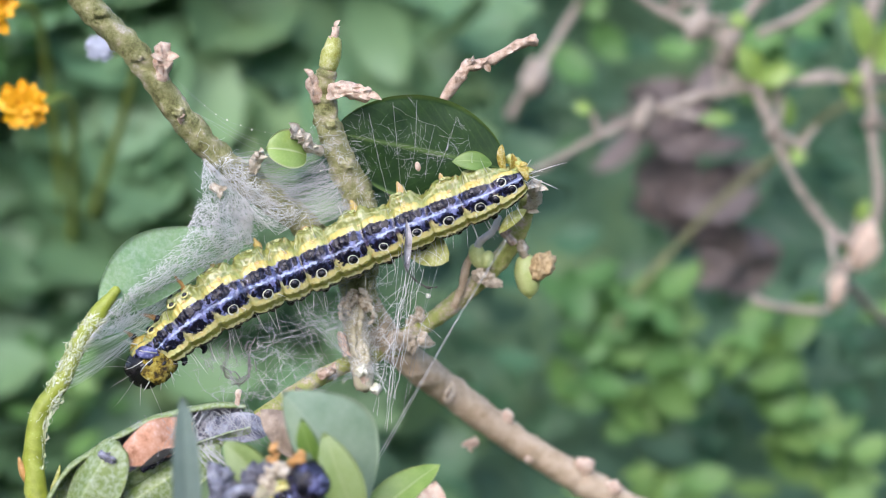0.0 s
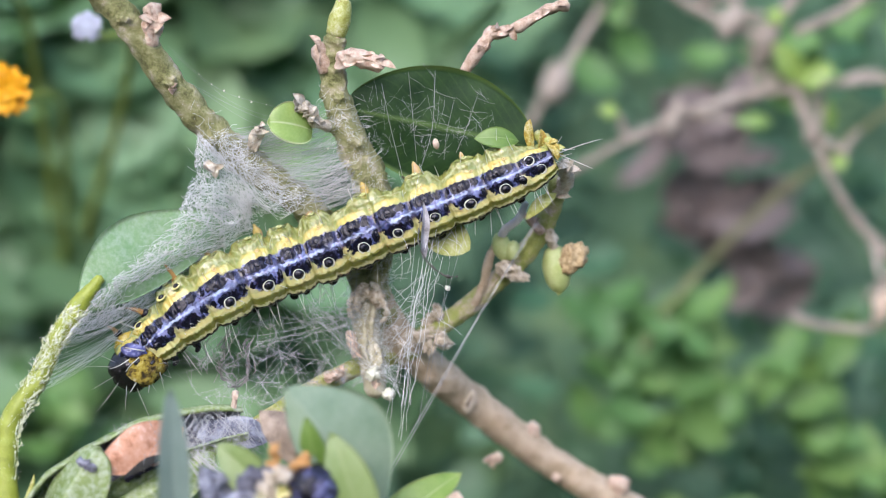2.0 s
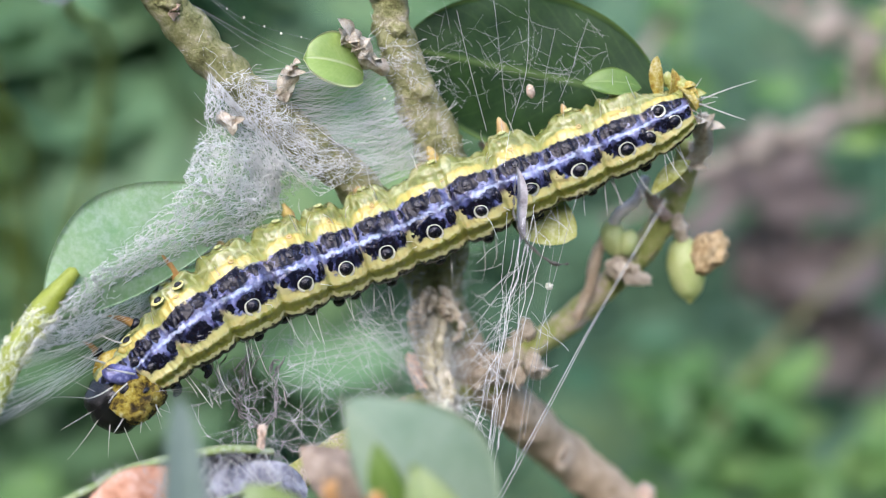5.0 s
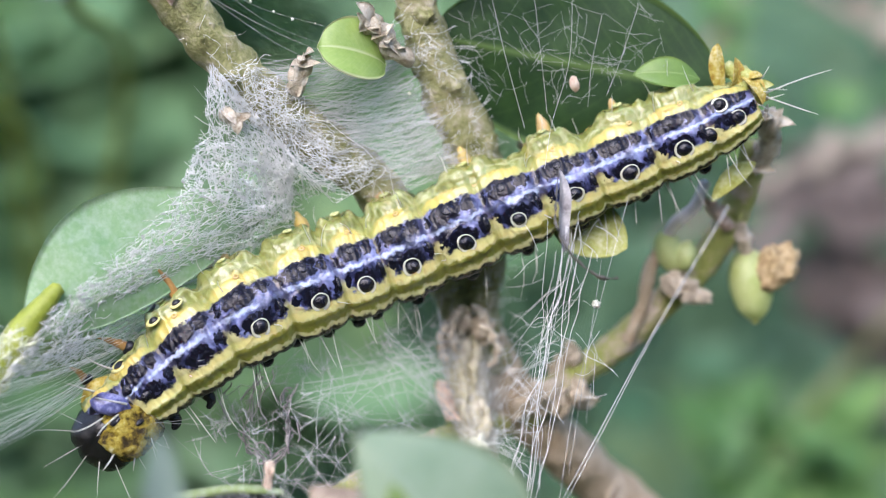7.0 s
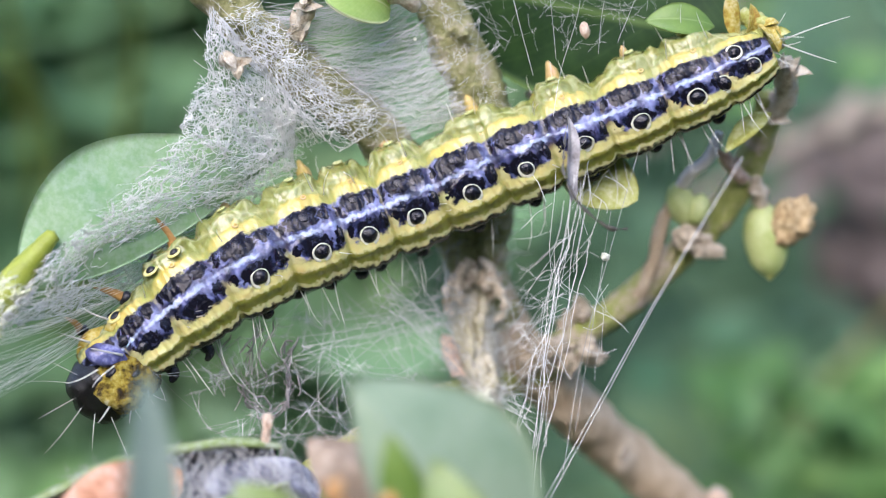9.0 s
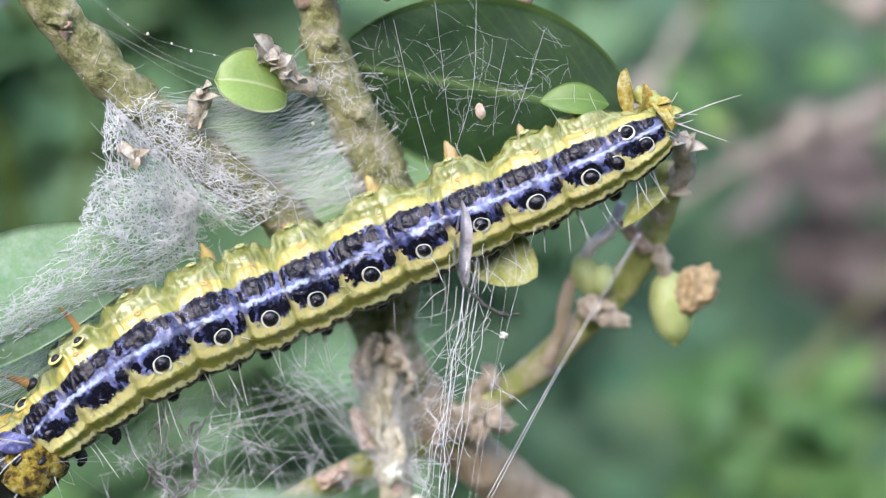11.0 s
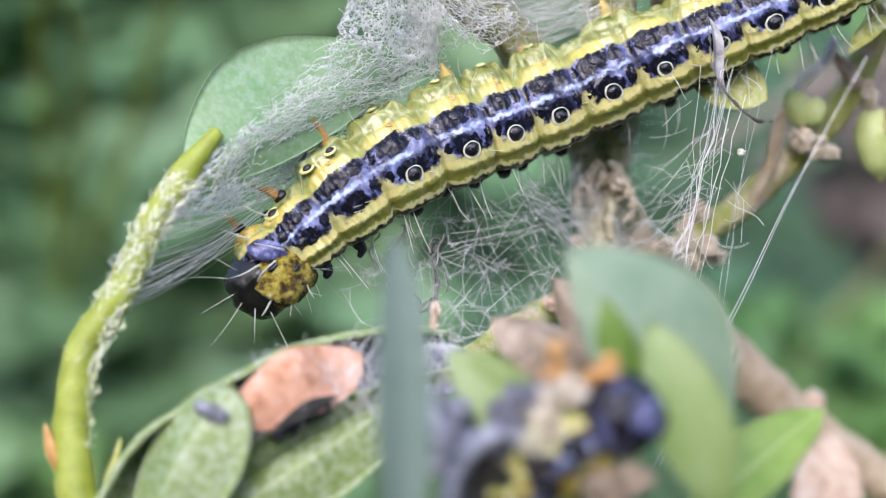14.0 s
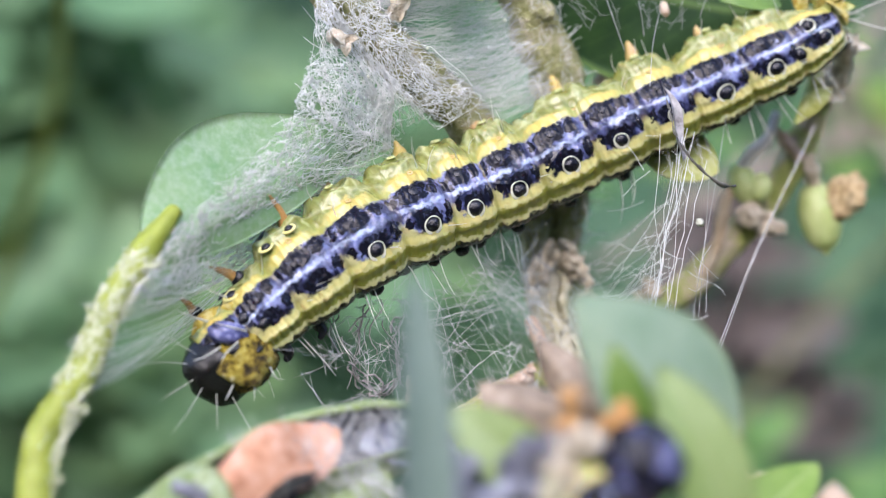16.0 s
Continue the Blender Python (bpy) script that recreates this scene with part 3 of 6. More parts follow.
def ring(bm, p, d, r, thick, seg=18):
    s = d.orthogonal().normalized()
    t = d.cross(s)
    loops = []
    for k in range(seg):
        a = 2 * math.pi * k / seg
        o = s * math.cos(a) + t * math.sin(a)
        w = thick * max(0.3, 1 - 0.55 * o.z + 0.5 * noise.noise(o * 1.2 + p))
        r_here = r * (1 + 0.16 * noise.noise(o * 0.9 + p * 0.7))
        loops.append([bm.verts.new(p + o * (r_here + w * math.cos(b)) + d * (thick * 0.6 * math.sin(b) + 0.02)) for b in [2 * math.pi * q / 6 for q in range(6)]])
    for k in range(seg):
        a, b = loops[k], loops[(k + 1) % seg]
        for q in range(6):
            bm.faces.new((a[q], a[(q + 1) % 6], b[(q + 1) % 6], b[q]))
    return bm


def spike(bm, p, d, r, high, lean=Vector((0, 0, 0))):
    return tube(bm, [p - d * 0.2, p + d * high * 0.45 + lean * 0.2, p + d * high + lean], [r, r * 0.75, r * 0.18], 8, 4, 0.08, 2.0)


HAIR_MESH = {}


def hair(parent, p, d, length, bend, thick=0.032):
    """A curved hair; alike hairs share their mesh."""
    key = (round(length * 2) / 2, round(bend * 4) / 4, thick)
    if key not in HAIR_MESH:
        bm = bmesh.new()
        tube(bm, [(0, 0, -0.2), (0, 0, key[0] * 0.35), (key[1] * 0.3, 0, key[0] * 0.7), (key[1], 0, key[0])], [thick * 1.3, thick, thick * 0.8, thick * 0.3], 4, 2)
        HAIR_MESH[key] = fill("hair", bm, HAIR, (0, 0, 0))
    ob = new("hair", HAIR_MESH[key])
    q = Vector((0, 0, 1)).rotation_difference(d.normalized()).to_matrix().to_4x4() @ Matrix.Rotation(random.uniform(0, 6.28), 4, "Z")
    ob.parent = parent
    ob.matrix_basis = Matrix.Translation((p - BASE[parent]) * MM) @ q
    return ob


AXIS = [(-19.9, -1.2, -9.6), (-18.8, -1.0, -8.95), (-17.1, -0.8, -7.5), (-14.7, -0.4, -5.6), (-11.9, 0.0, -3.75), (-8.8, 1.0, -2.4), (-6.1, 1.8, -1.45), (-3.7, 2.0, -0.5),
        (-0.4, 2.2, 0.95), (2.6, 2.0, 2.3), (5.4, 1.7, 3.35), (8.4, 1.7, 4.55), (11.6, 1.4, 5.9), (14.15, 1.0, 7.1), (15.5, 1.0, 7.8)]
# the axis nodes lie half a segment before the segment's middle
MIDS = [Vector(p) for p in AXIS]
NODES = [MIDS[0]] + [(a + b) / 2 for a, b in zip(MIDS[1:-2], MIDS[2:-1])] + [MIDS[-1]]
RADII = [1.5, 1.95, 2.35, 2.6, 2.65, 2.65, 2.65, 2.65, 2.62, 2.5, 2.35, 2.2, 2.05, 1.35]
HUMPS = [2.5, 3.5, 4.5, 5.45, 6.55, 7.95, 9.4, 10.75, 11.7]


def build_larva():
    ob = thing("larva", NODES[6] - Vector((0, 3.6, 0)), "yellow-green larva with black blocks, blue line and white hairs", "caterpillar")
    lv = Larva(NODES, RADII, HUMPS)
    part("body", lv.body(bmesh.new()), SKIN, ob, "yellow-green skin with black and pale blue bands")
    # head capsule with its face plates, partly drawn under the first segment
    bm = bmesh.new()
    blob(bm, (-19.25, -1.3, -10.1), (1.95, 1.8, 1.75), (-0.8, -0.2, -0.55), 0.1, 1.6, 4)
    part("head", bm, HEAD_BLACK, ob, "glossy black head capsule")
    # collar of the first segment: yellow with a blue-black shield
    bm = bmesh.new()
    blob(bm, (-17.95, -2.1, -9.75), (1.85, 1.35, 1.6), (0.7, 0.4, 0.5), 0.26, 1.5, 4)
    collar = part("collar", bm, COLLAR, ob, "yellow collar speckled with brown")
    for d, r, m in (((-0.35, -0.9, 0.4), 0.26, BLACK_SHINY), ((0.55, -0.8, 0.35), 0.2, BLACK_SHINY), ((-0.5, -0.75, -0.5), 0.16, ORANGE_TIP), ((-0.1, -0.75, -0.7), 0.15, ORANGE_TIP), ((0.45, -0.7, -0.6), 0.16, BLACK_SHINY), ((-0.75, -0.65, 0.0), 0.2, BLACK_SHINY)):
        v = Vector(d).normalized()
        p = Vector((-17.95, -2.1, -9.75)) + Vector((v.x * 1.5, v.y * 1.4, v.z * 1.45))
        part("dark_plate", plate(bmesh.new(), p, v, Vector((0.7, 0, 0.7)), r * 1.3, r * 0.8, 0.14, d[0] * 9), m, collar)
    for c, r in (((-19.7, -1.6, -7.75), (0.6, 0.45, 1.0)), ((-19.2, -2.1, -8.0), (0.36, 0.3, 0.7)), ((-18.3, -1.9, -6.75), (0.42, 0.4, 0.9)), ((-17.7, -2.35, -7.1), (0.3, 0.25, 0.6)), ((-16.9, -1.9, -9.0), (0.5, 0.4, 0.9))):
        part("collar_fold", blob(bmesh.new(), c, r, (0.7, 0, 0.6), 0.14, 1.5, 3, c[0]), COLLAR_FOLD, ob, "bright yellow fold behind the head")
    bm = bmesh.new()
    blob(bm, (-18.75, -2.9, -8.45), (0.62, 0.45, 1.05), (0.85, 0.1, -0.2), 0.2, 1.5, 3)
    part("shield", bm, SHIELD, ob, "blue-black shining shield")
    # ringed warts along the side
    marks = [(u, -20, 0.42) for u in (3.5, 4.5, 5.5, 6.5, 7.5, 10.5, 11.5)] + [(8.5, -20, 0.36), (9.55, -18, 0.36), (11.98, -20, 0.4), (12.55, -14, 0.36), (12.35, 20, 0.34)]
    for u, deg, r in marks:
        p, d, t = lv.place(u, deg)
        wart = part("wart", plate(bmesh.new(), p, d, t, r * 1.06, r * 0.98, 0.34, u * 5.3), BLACK_SHINY, ob)
        part("wart_ring", ring(bmesh.new(), p, d, r + 0.05, 0.062), WHITE_RING, wart, "pale ring round a wart")
    for u, deg, r in [(2.67, 56, 0.26), (2.25, 58, 0.3), (1.25, 57, 0.34)]:
        p, d, t = lv.place(u, deg)
        wart = part("wart", dome(bmesh.new(), p, d, r, 0.25), BLACK_SHINY, ob)
        part("wart_ring", ring(bmesh.new(), p, d, r + 0.07, 0.09), RING_YELLOW, wart, "yellow ring round a wart")
    # dark plates and ovals of the black rows
    for u, deg, r in [(1.1, 14, 0.4), (1.3, -12, 0.36), (1.0, 66, 0.26), (2.45, 84, 0.45), (1.15, 86, 0.35)]:
        p, d, t = lv.place(u, deg)
        part("dark_plate", plate(bmesh.new(), p, d, t, r, r * 0.8, 0.22, u), BLACK_SHINY, ob)
    for k in range(3, 12):
        for f, deg, long, wide, high in ((0.91, -9, 0.2, 0.42, 0.15), (0.42, 25, 0.28, 0.3, 0.1)):
            p, d, t = lv.place(k + f, deg)
            part("dark_plate", plate(bmesh.new(), p, d, t, long, wide, high, k * 3.7 + f * 11), BLACK_SHINY, ob)
    # pale eyes on the yellow row, and small bumps on the ridge
    for u in HUMPS:
        p, d, t = lv.place(u + 0.05, 46)
        part("pale_wart", ring(bmesh.new(), p, d, 0.12, 0.05), TUBERCLE, ob)
        p, d, t = lv.place(u, 74)
        part("pale_wart", ring(bmesh.new(), p, d, 0.2, 0.08), PALE_SKIN, ob)
    for u, deg, r, high in [(4.85, 93, 0.42, 1.1), (6.5, 93, 0.42, 1.0), (8.0, 93, 0.45, 1.1), (9.45, 93, 0.42, 1.0), (3.6, 95, 0.3, 0.6), (10.7, 95, 0.3, 0.5)]:
        p, d, t = lv.place(u, deg)
        part("tubercle", spike(bmesh.new(), p, (d + Vector((-0.1, -0.3, 0.2))).normalized(), r, high), TUBERCLE, ob, "pale orange tubercle")
    for a, b, r in (((-15.5, -1.0, -3.0), (-16.4, -2.0, -1.35), 0.36), ((-18.2, -1.1, -5.5), (-19.6, -2.0, -4.95), 0.3), ((-20.4, -1.2, -7.2), (-21.1, -2.0, -6.5), 0.26)):
        a, b = Vector(a), Vector(b)
        spine = part("spine", tube(bmesh.new(), [a, a.lerp(b, 0.5) + Vector((0.08, 0, 0.08)), b], [r, r * 0.7, r * 0.15], 8, 5, 0.06, 2.0), ORANGE_TIP, ob, "orange-brown spine")
        part("spine_base", blob(bmesh.new(), a + Vector((0.1, -0.1, 0)), (r * 1.5, r * 1.2, r * 0.9), b - a, 0.2, 1.5, 2), BLACK_SHINY, spine)
    # legs under the front, prolegs under the middle and tail
    for u in (0.7, 1.4, 2.2):
        p, d, t = lv.place(u, -88)
        part("leg", tube(bmesh.new(), [p - d * 0.5, p + d * 0.3, p + d * 0.55 - t * 0.4], [0.4, 0.3, 0.12], 8, 4, 0.05), BLACK_SHINY, ob)
    for u in (3.4, 4.0, 4.6, 5.2, 5.6, 6.4, 7.4, 8.4, 9.5, 10.6, 11.7):
        p, d, t = lv.place(u, -84)
        bm = bmesh.new()
        blob(bm, p + d * 0.02, (0.42, 0.35, 0.34), d, 0.15, 1.5, 2, u)
        part("proleg", bm, BLACK_SHINY, ob)
    rng = random.Random(4)
    for i in range(44):
        u = rng.uniform(0.3, 12.5)
        p, d, t = lv.place(u, rng.uniform(-92, -68))
        hair(ob, p, d + Vector((rng.uniform(-0.4, 0.4), rng.uniform(-0.5, 0.2), -0.3)), rng.uniform(1.2, 2.4), rng.uniform(-0.5, 0.5), 0.026)
    for i in range(46):
        u = rng.uniform(1.5, 12.5)
        p, d, t = lv.place(u, rng.choice((-22, 46, 70, 84)) + rng.uniform(-8, 8))
        hair(ob, p, d + Vector((rng.uniform(-0.4, 0.4), -0.2, 0.3)), rng.uniform(0.8, 1.6), rng.uniform(-0.3, 0.3), 0.022)
    tail = Vector((15.3, 0.4, 8.0))
    for dx, dy, dz, l in [(0.92, -0.2, 0.4, 5), (0.7, -0.3, 0.75, 2), (1, -0.2, 0, 2), (0.92, -0.3, -0.38, 4), (0.5, -0.4, 0.8, 1.5), (1, -0.4, -0.15, 1.5), (0.8, -0.5, 0.2, 1.5), (0.95, 0.1, 0.2, 2.5), (0.85, 0, -0.6, 2)]:
        hair(ob, tail + Vector((rng.uniform(-0.6, 0), 0, rng.uniform(-0.5, 0.5))), Vector((dx, dy, dz)), l, 0.3, 0.045)
    for dx, dy, dz in [(-0.95, -0.3, 0.1), (-0.85, -0.4, -0.5), (-0.5, -0.5, -0.8), (0.0, -0.5, -1), (-0.8, -0.6, 0.5), (0.5, -0.3, -1)]:
        v = Vector((dx, dy, dz)).normalized()
        hair(ob, Vector((-19.4, -1.8, -10.0)) + v * 1.5, v, rng.uniform(1.8, 3.0), rng.uniform(-0.4, 0.4), 0.022)
    for p, d, l in (((-19.3, -3.2, -9.2), (-0.8, -0.5, -0.5), 1.5), ((-18.4, -3.4, -9.0), (-0.7, -0.6, -0.6), 1.5), ((-18.0, -3.3, -8.3), (-0.75, -0.5, 0.2), 1.5), ((-19.9, -2.4, -7.7), (-0.9, -0.3, 0.3), 1.5), ((-18.9, -2.6, -6.5), (-0.9, -0.4, 0.35), 1.5), ((-16.8, -2.4, -9.6), (0.2, -0.4, -0.9), 1.5), ((-17.4, -2.5, -10.4), (-0.1, -0.5, -0.9), 1.5), ((-18.4, -2.9, -10.7), (-0.4, -0.5, -0.8), 1.5)):
        hair(ob, Vector(p), Vector(d), l, 0.2, 0.05)
    return ob


TUBERCLE = mottled("tubercle_pale_orange", [(0.35, (0.5, 0.4, 0.08)), (0.5, (0.66, 0.48, 0.2)), (0.65, (0.7, 0.45, 0.28))], 1.2, 5.0, 0.4, 0.3, through=0.2)
PALE_SKIN = mottled("pale_lime_skin", [(0.35, (0.42, 0.46, 0.14)), (0.6, (0.6, 0.62, 0.3))], 2.0, 8.0, 0.3, 0.3)
COLLAR = mottled("collar_yellow", [(0.4, (0.03, 0.02, 0.008)), (0.47, (0.13, 0.09, 0.015)), (0.53, (0.36, 0.27, 0.035)), (0.6, (0.48, 0.4, 0.08)), (0.68, (0.66, 0.62, 0.33))], 1.5, 4.5, 0.18, 1.0, depth=0.0004)
COLLAR_FOLD = mottled("collar_fold_yellow", [(0.4, (0.06, 0.04, 0.01)), (0.46, (0.32, 0.2, 0.02)), (0.54, (0.46, 0.35, 0.05)), (0.64, (0.6, 0.54, 0.24))], 0.8, 3.0, 0.3, 0.4, depth=0.0003)
SHIELD = mottled("shield_blue_black", [(0.38, (0.01, 0.01, 0.03)), (0.5, (0.1, 0.11, 0.26)), (0.64, (0.42, 0.44, 0.66))], 0.9, 3.0, 0.2, 0.4)
LARVA = build_larva()
# the lens keeps its focus on the larva
cam.data.dof.focus_object = LARVA


def build_second_larva():
    """Another larva of the same kind among the leaves in front, its head end showing."""
    ob = thing("larva", (-5, -20.5, -19), "dark-headed larva curled among webbed leaves", "caterpillar")
    mids = [Vector(p) for p in [(-3.4, -22.2, -15.9), (-5.0, -21.6, -16.6), (-6.2, -21.0, -18.0), (-7.0, -20.2, -19.8), (-7.6, -19.8, -21.8), (-8.4, -19.0, -23.8), (-10, -18, -25.6), (-12.4, -17, -26.6)]]
    lv = Larva(mids, [1.3, 1.7, 1.9, 2.1, 2.2, 2.2, 2.0, 0.8], [1.5, 2.5, 3.5, 4.5, 5.5], 0.4)
    part("body", lv.body(bmesh.new(), 10, 48), SKIN, ob, "yellow and black banded skin")
    bm = bmesh.new()
    blob(bm, (-2.75, -22.8, -15.15), (1.8, 1.75, 1.8), (0.6, -0.5, 0.2), 0.09, 1.8, 4)
    part("head", bm, HEAD_SHEEN, ob, "glossy black head capsule with a painted blue sheen")
    for p, s in (((-4.9, -21.4, -14.6), 0.4), ((-4.0, -21.3, -13.9), 0.45), ((-2.9, -20.7, -13.5), 0.5), ((-6.9, -22.4, -18.4), 0.6), ((-6.2, -22.6, -17.3), 0.5), ((-5.3, -22.7, -17.9), 0.6), ((-4.4, -22.6, -17.1), 0.55), ((-3.5, -22.6, -17.3), 0.45)):
        bm = bmesh.new()
        blob(bm, p, (s, s, s * 0.8), (0, -1, 0), 0.3, 1.5, 2, p[0])
        part("collar", bm, COLLAR, ob, "orange-yellow collar fold")
    for u, deg, r in [(0.6, 0, 0.5), (1.5, -30, 0.5), (1.6, 10, 0.55), (2.5, -30, 0.5), (2.6, 10, 0.6), (3.5, -30, 0.5), (3.6, 10, 0.6)]:
        p, d, t = lv.place(u, deg)
        part("wart", dome(bmesh.new(), p, d, r, 0.3), BLACK_SHINY, ob)
    rng = random.Random(9)
    for i in range(10):
        p, d, t = lv.place(rng.uniform(0.2, 4), rng.uniform(-60, 80))
        hair(ob, p, d, rng.uniform(1.0, 2.5), rng.uniform(-0.4, 0.4))
    return ob


build_second_larva()


# ---- the box shrub: branches, stems, leaves and buds ----
SHRUB = thing("box_shrub", (75, 60, -300), "webbed box shrub with bare twigs and few green leaves", "shrub")


def stem(name, points, radii, material, label="", rough=0.12, seed=0.0, seg=14, sub=10):
    return part(name, tube(bmesh.new(), points, radii, seg, sub, rough, 0.9, seed), material, SHRUB, label)


stem("branch", [(-0.3, 7.0, -3.2), (2.2, 9.6, -8.2), (5.5, 12.0, -11.8), (8.5, 15.5, -14.8), (12.2, 17.5, -18.0), (15.3, 19.0, -20.6), (19.1, 20.0, -23.2), (23.6, 21.0, -26.1), (28.8, 22.0, -29.2), (41.0, 24.0, -35.5), (56, 26, -50), (70, 45, -120), (75, 60, -305)],
     [1.35, 1.6, 1.6, 1.65, 1.55, 1.55, 1.5, 1.6, 1.6, 1.8, 2.2, 3.5, 6.0], BARK_TAN, "smooth tan-grey main branch", 0.22, 1.0, 18, 14)
# an eye-shaped leaf scar, ring scars and swollen buds along it
for p, r in (((15.3, 19.0, -20.6), 1.62), ((20.7, 20.4, -24.2), 1.6), ((5.5, 12.0, -11.8), 1.72), ((28.0, 21.8, -28.8), 1.7)):
    d = Vector((0.78, 0.1, -0.6)).normalized()
    part("leaf_scar", ring(bmesh.new(), Vector(p), d, r - 0.25, 0.16), BARK_TAN, SHRUB, "raised ring scar on the branch")
eye = Vector((9.1, 14.0, -15.2))
part("leaf_scar", plate(bmesh.new(), eye, Vector((0.1, -1, 0.1)), Vector((0.35, 0, 1)), 1.15, 0.6, 0.4, 2.0), KNOT_TAN, SHRUB, "eye-shaped pale leaf scar")
part("leaf_scar", plate(bmesh.new(), eye - Vector((0, 0.22, 0)), Vector((0.1, -1, 0.1)), Vector((0.35, 0, 1)), 0.6, 0.22, 0.22, 5.0), SCRAP_BROWN, SHRUB, "dark slit in the leaf scar")
for c, r in (((15.1, 18.0, -18.6), 0.8), ((23.5, 20.0, -24.2), 1.05), ((26.6, 20.5, -26.7), 0.95), ((17.5, 18.0, -23.1), 0.4)):
    part("bud", blob(bmesh.new(), c, (r, r * 0.8, r * 1.1), (0.5, -0.3, 0.8), 0.35, 1.6, 3, c[0]), PINK_DRY, SHRUB, "pinkish swollen bud on the branch")
stem("stem", [(-33, -6.5, 42), (-28.1, -5.0, 31.8), (-23.9, -4.0, 23.5), (-19.6, -3.0, 18.8), (-15.8, -1.5, 13.2), (-11.9, 0.0, 8.8), (-8.4, 1.5, 5.8), (-5.3, 3.0, 3.3), (-1.7, 5.5, -1.2), (1.5, 8.6, -7)],
     [1.1, 1.15, 1.2, 1.2, 1.2, 1.3, 1.4, 1.35, 1.2, 1.3], BARK, "olive-brown upright stem", 0.32, 2.0, 16, 14)
stem("stem", [(-2.6, 1.2, 17.5), (-3.2, 1.9, 15.6), (-2.8, 2.0, 13.2), (-1.7, 2.5, 9.5), (0.0, 3.5, 5.9), (1.1, 5.0, 1.5), (0.6, 7.0, -3.2), (1.2, 8.8, -7.5)],
     [0.85, 1.0, 1.1, 1.3, 1.6, 1.4, 1.3, 1.3], BARK, "olive-brown upright stem", 0.34, 3.0, 16, 14)
stem("stem", [(-0.3, 8.0, -3.2), (-0.1, 6.9, -7.6), (0.5, 6.0, -11.2), (0.9, 5.5, -13.2)], [1.35, 1.25, 1.1, 0.85], BARK_WEBBED, "short silk-covered stub", 0.15, 4.0)
stem("stem", [(3.0, 10.5, -10.7), (5.46, 8.40, -8.16), (8.68, 8.80, -5.94), (11.54, 8.30, -3.22), (14.06, 7.80, -0.50), (15.63, 7.00, 2.52), (16.25, 5.00, 5.60)],
     [0.95, 0.95, 0.9, 0.95, 0.95, 0.9, 0.8], BARK_OLIVE, "olive side stem", 0.15, 5.0)
stem("twig", [(2.4, 10.0, -10.3), (-1.9, 6.0, -11.4), (-5.5, 3.0, -13.1), (-8.7, 0.0, -15.0)], [0.9, 0.8, 0.8, 0.85], BARK_OLIVE, "pale olive cut twig", 0.12, 6.0)
stem("twig", [(3.2, 6.0, 5.5), (6.2, 4.6, 11.0), (8.2, 4.0, 14.9), (9.8, 3.5, 17.2)], [0.5, 0.5, 0.5, 0.6], DRY, "dry brown twig", 0.1, 7.0, 10)
stem("stem", [(52, 24, -48), (10, 8, -44), (-18, -8, -30), (-26.4, -9.0, -22.5), (-28.0, -8.5, -18.4), (-27.7, -7.5, -13.4), (-25.9, -6.6, -10.3), (-24.6, -5.8, -7.4), (-22.9, -5.2, -4.6), (-21.2, -4.5, -2.2)],
     [1.4, 1.4, 1.3, 1.1, 0.95, 0.86, 0.82, 0.82, 0.8, 0.4], GREEN_STEM, "fresh green bent stem", 0.12, 8.0)


def leafed(base, tip, normal, width, material, label, name="leaf", parent=None, **more):
    return part(name, leaf(bmesh.new(), base, tip, normal, width, **more), material, parent or SHRUB, label)


leafed((-23.0, -4.6, -5.0), (-9.1, 3.0, 3.0), (0.0, -0.9, -0.1), 9.8, LEAF_PALE, "pale green leaf under silk", bow=0.8, fold=-0.06, thick=0.35, widest=0.36, blunt=1.3, ripple=0.4, n=30, m=10, skew=0.3)
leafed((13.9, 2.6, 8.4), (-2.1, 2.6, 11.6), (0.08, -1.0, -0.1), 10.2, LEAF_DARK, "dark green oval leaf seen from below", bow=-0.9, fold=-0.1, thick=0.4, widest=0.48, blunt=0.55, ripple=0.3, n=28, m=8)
leafed((-4.5, -0.2, 9.6), (-8.0, -2.3, 10.4), (0.1, -0.9, 0.4), 3.7, LEAF_CUP, "small bright green cupped leaf with pale edge", bow=0.5, fold=0.28, thick=0.35, widest=0.55, blunt=0.42, n=20, m=7)
leafed((12.6, 1.2, 9.0), (8.9, 0.6, 9.2), (0, -0.9, 0.4), 1.9, LEAF_MID, "small mid-green leaf", bow=0.4, fold=0.2, thick=0.3)
leafed((4.6, 3.4, 2.0), (8.7, 1.9, -0.2), (0.1, -1, 0.2), 3.4, YELLOW_HUSK, "yellow-green leaf", bow=0.3, thick=0.25, blunt=0.6)
leafed((16.0, 3.2, 4.6), (13.4, 2.2, 2.4), (-0.4, -1, 0.3), 1.2, YELLOW_HUSK, "pale yellow leaflet", bow=0.4, fold=0.3, thick=0.2)


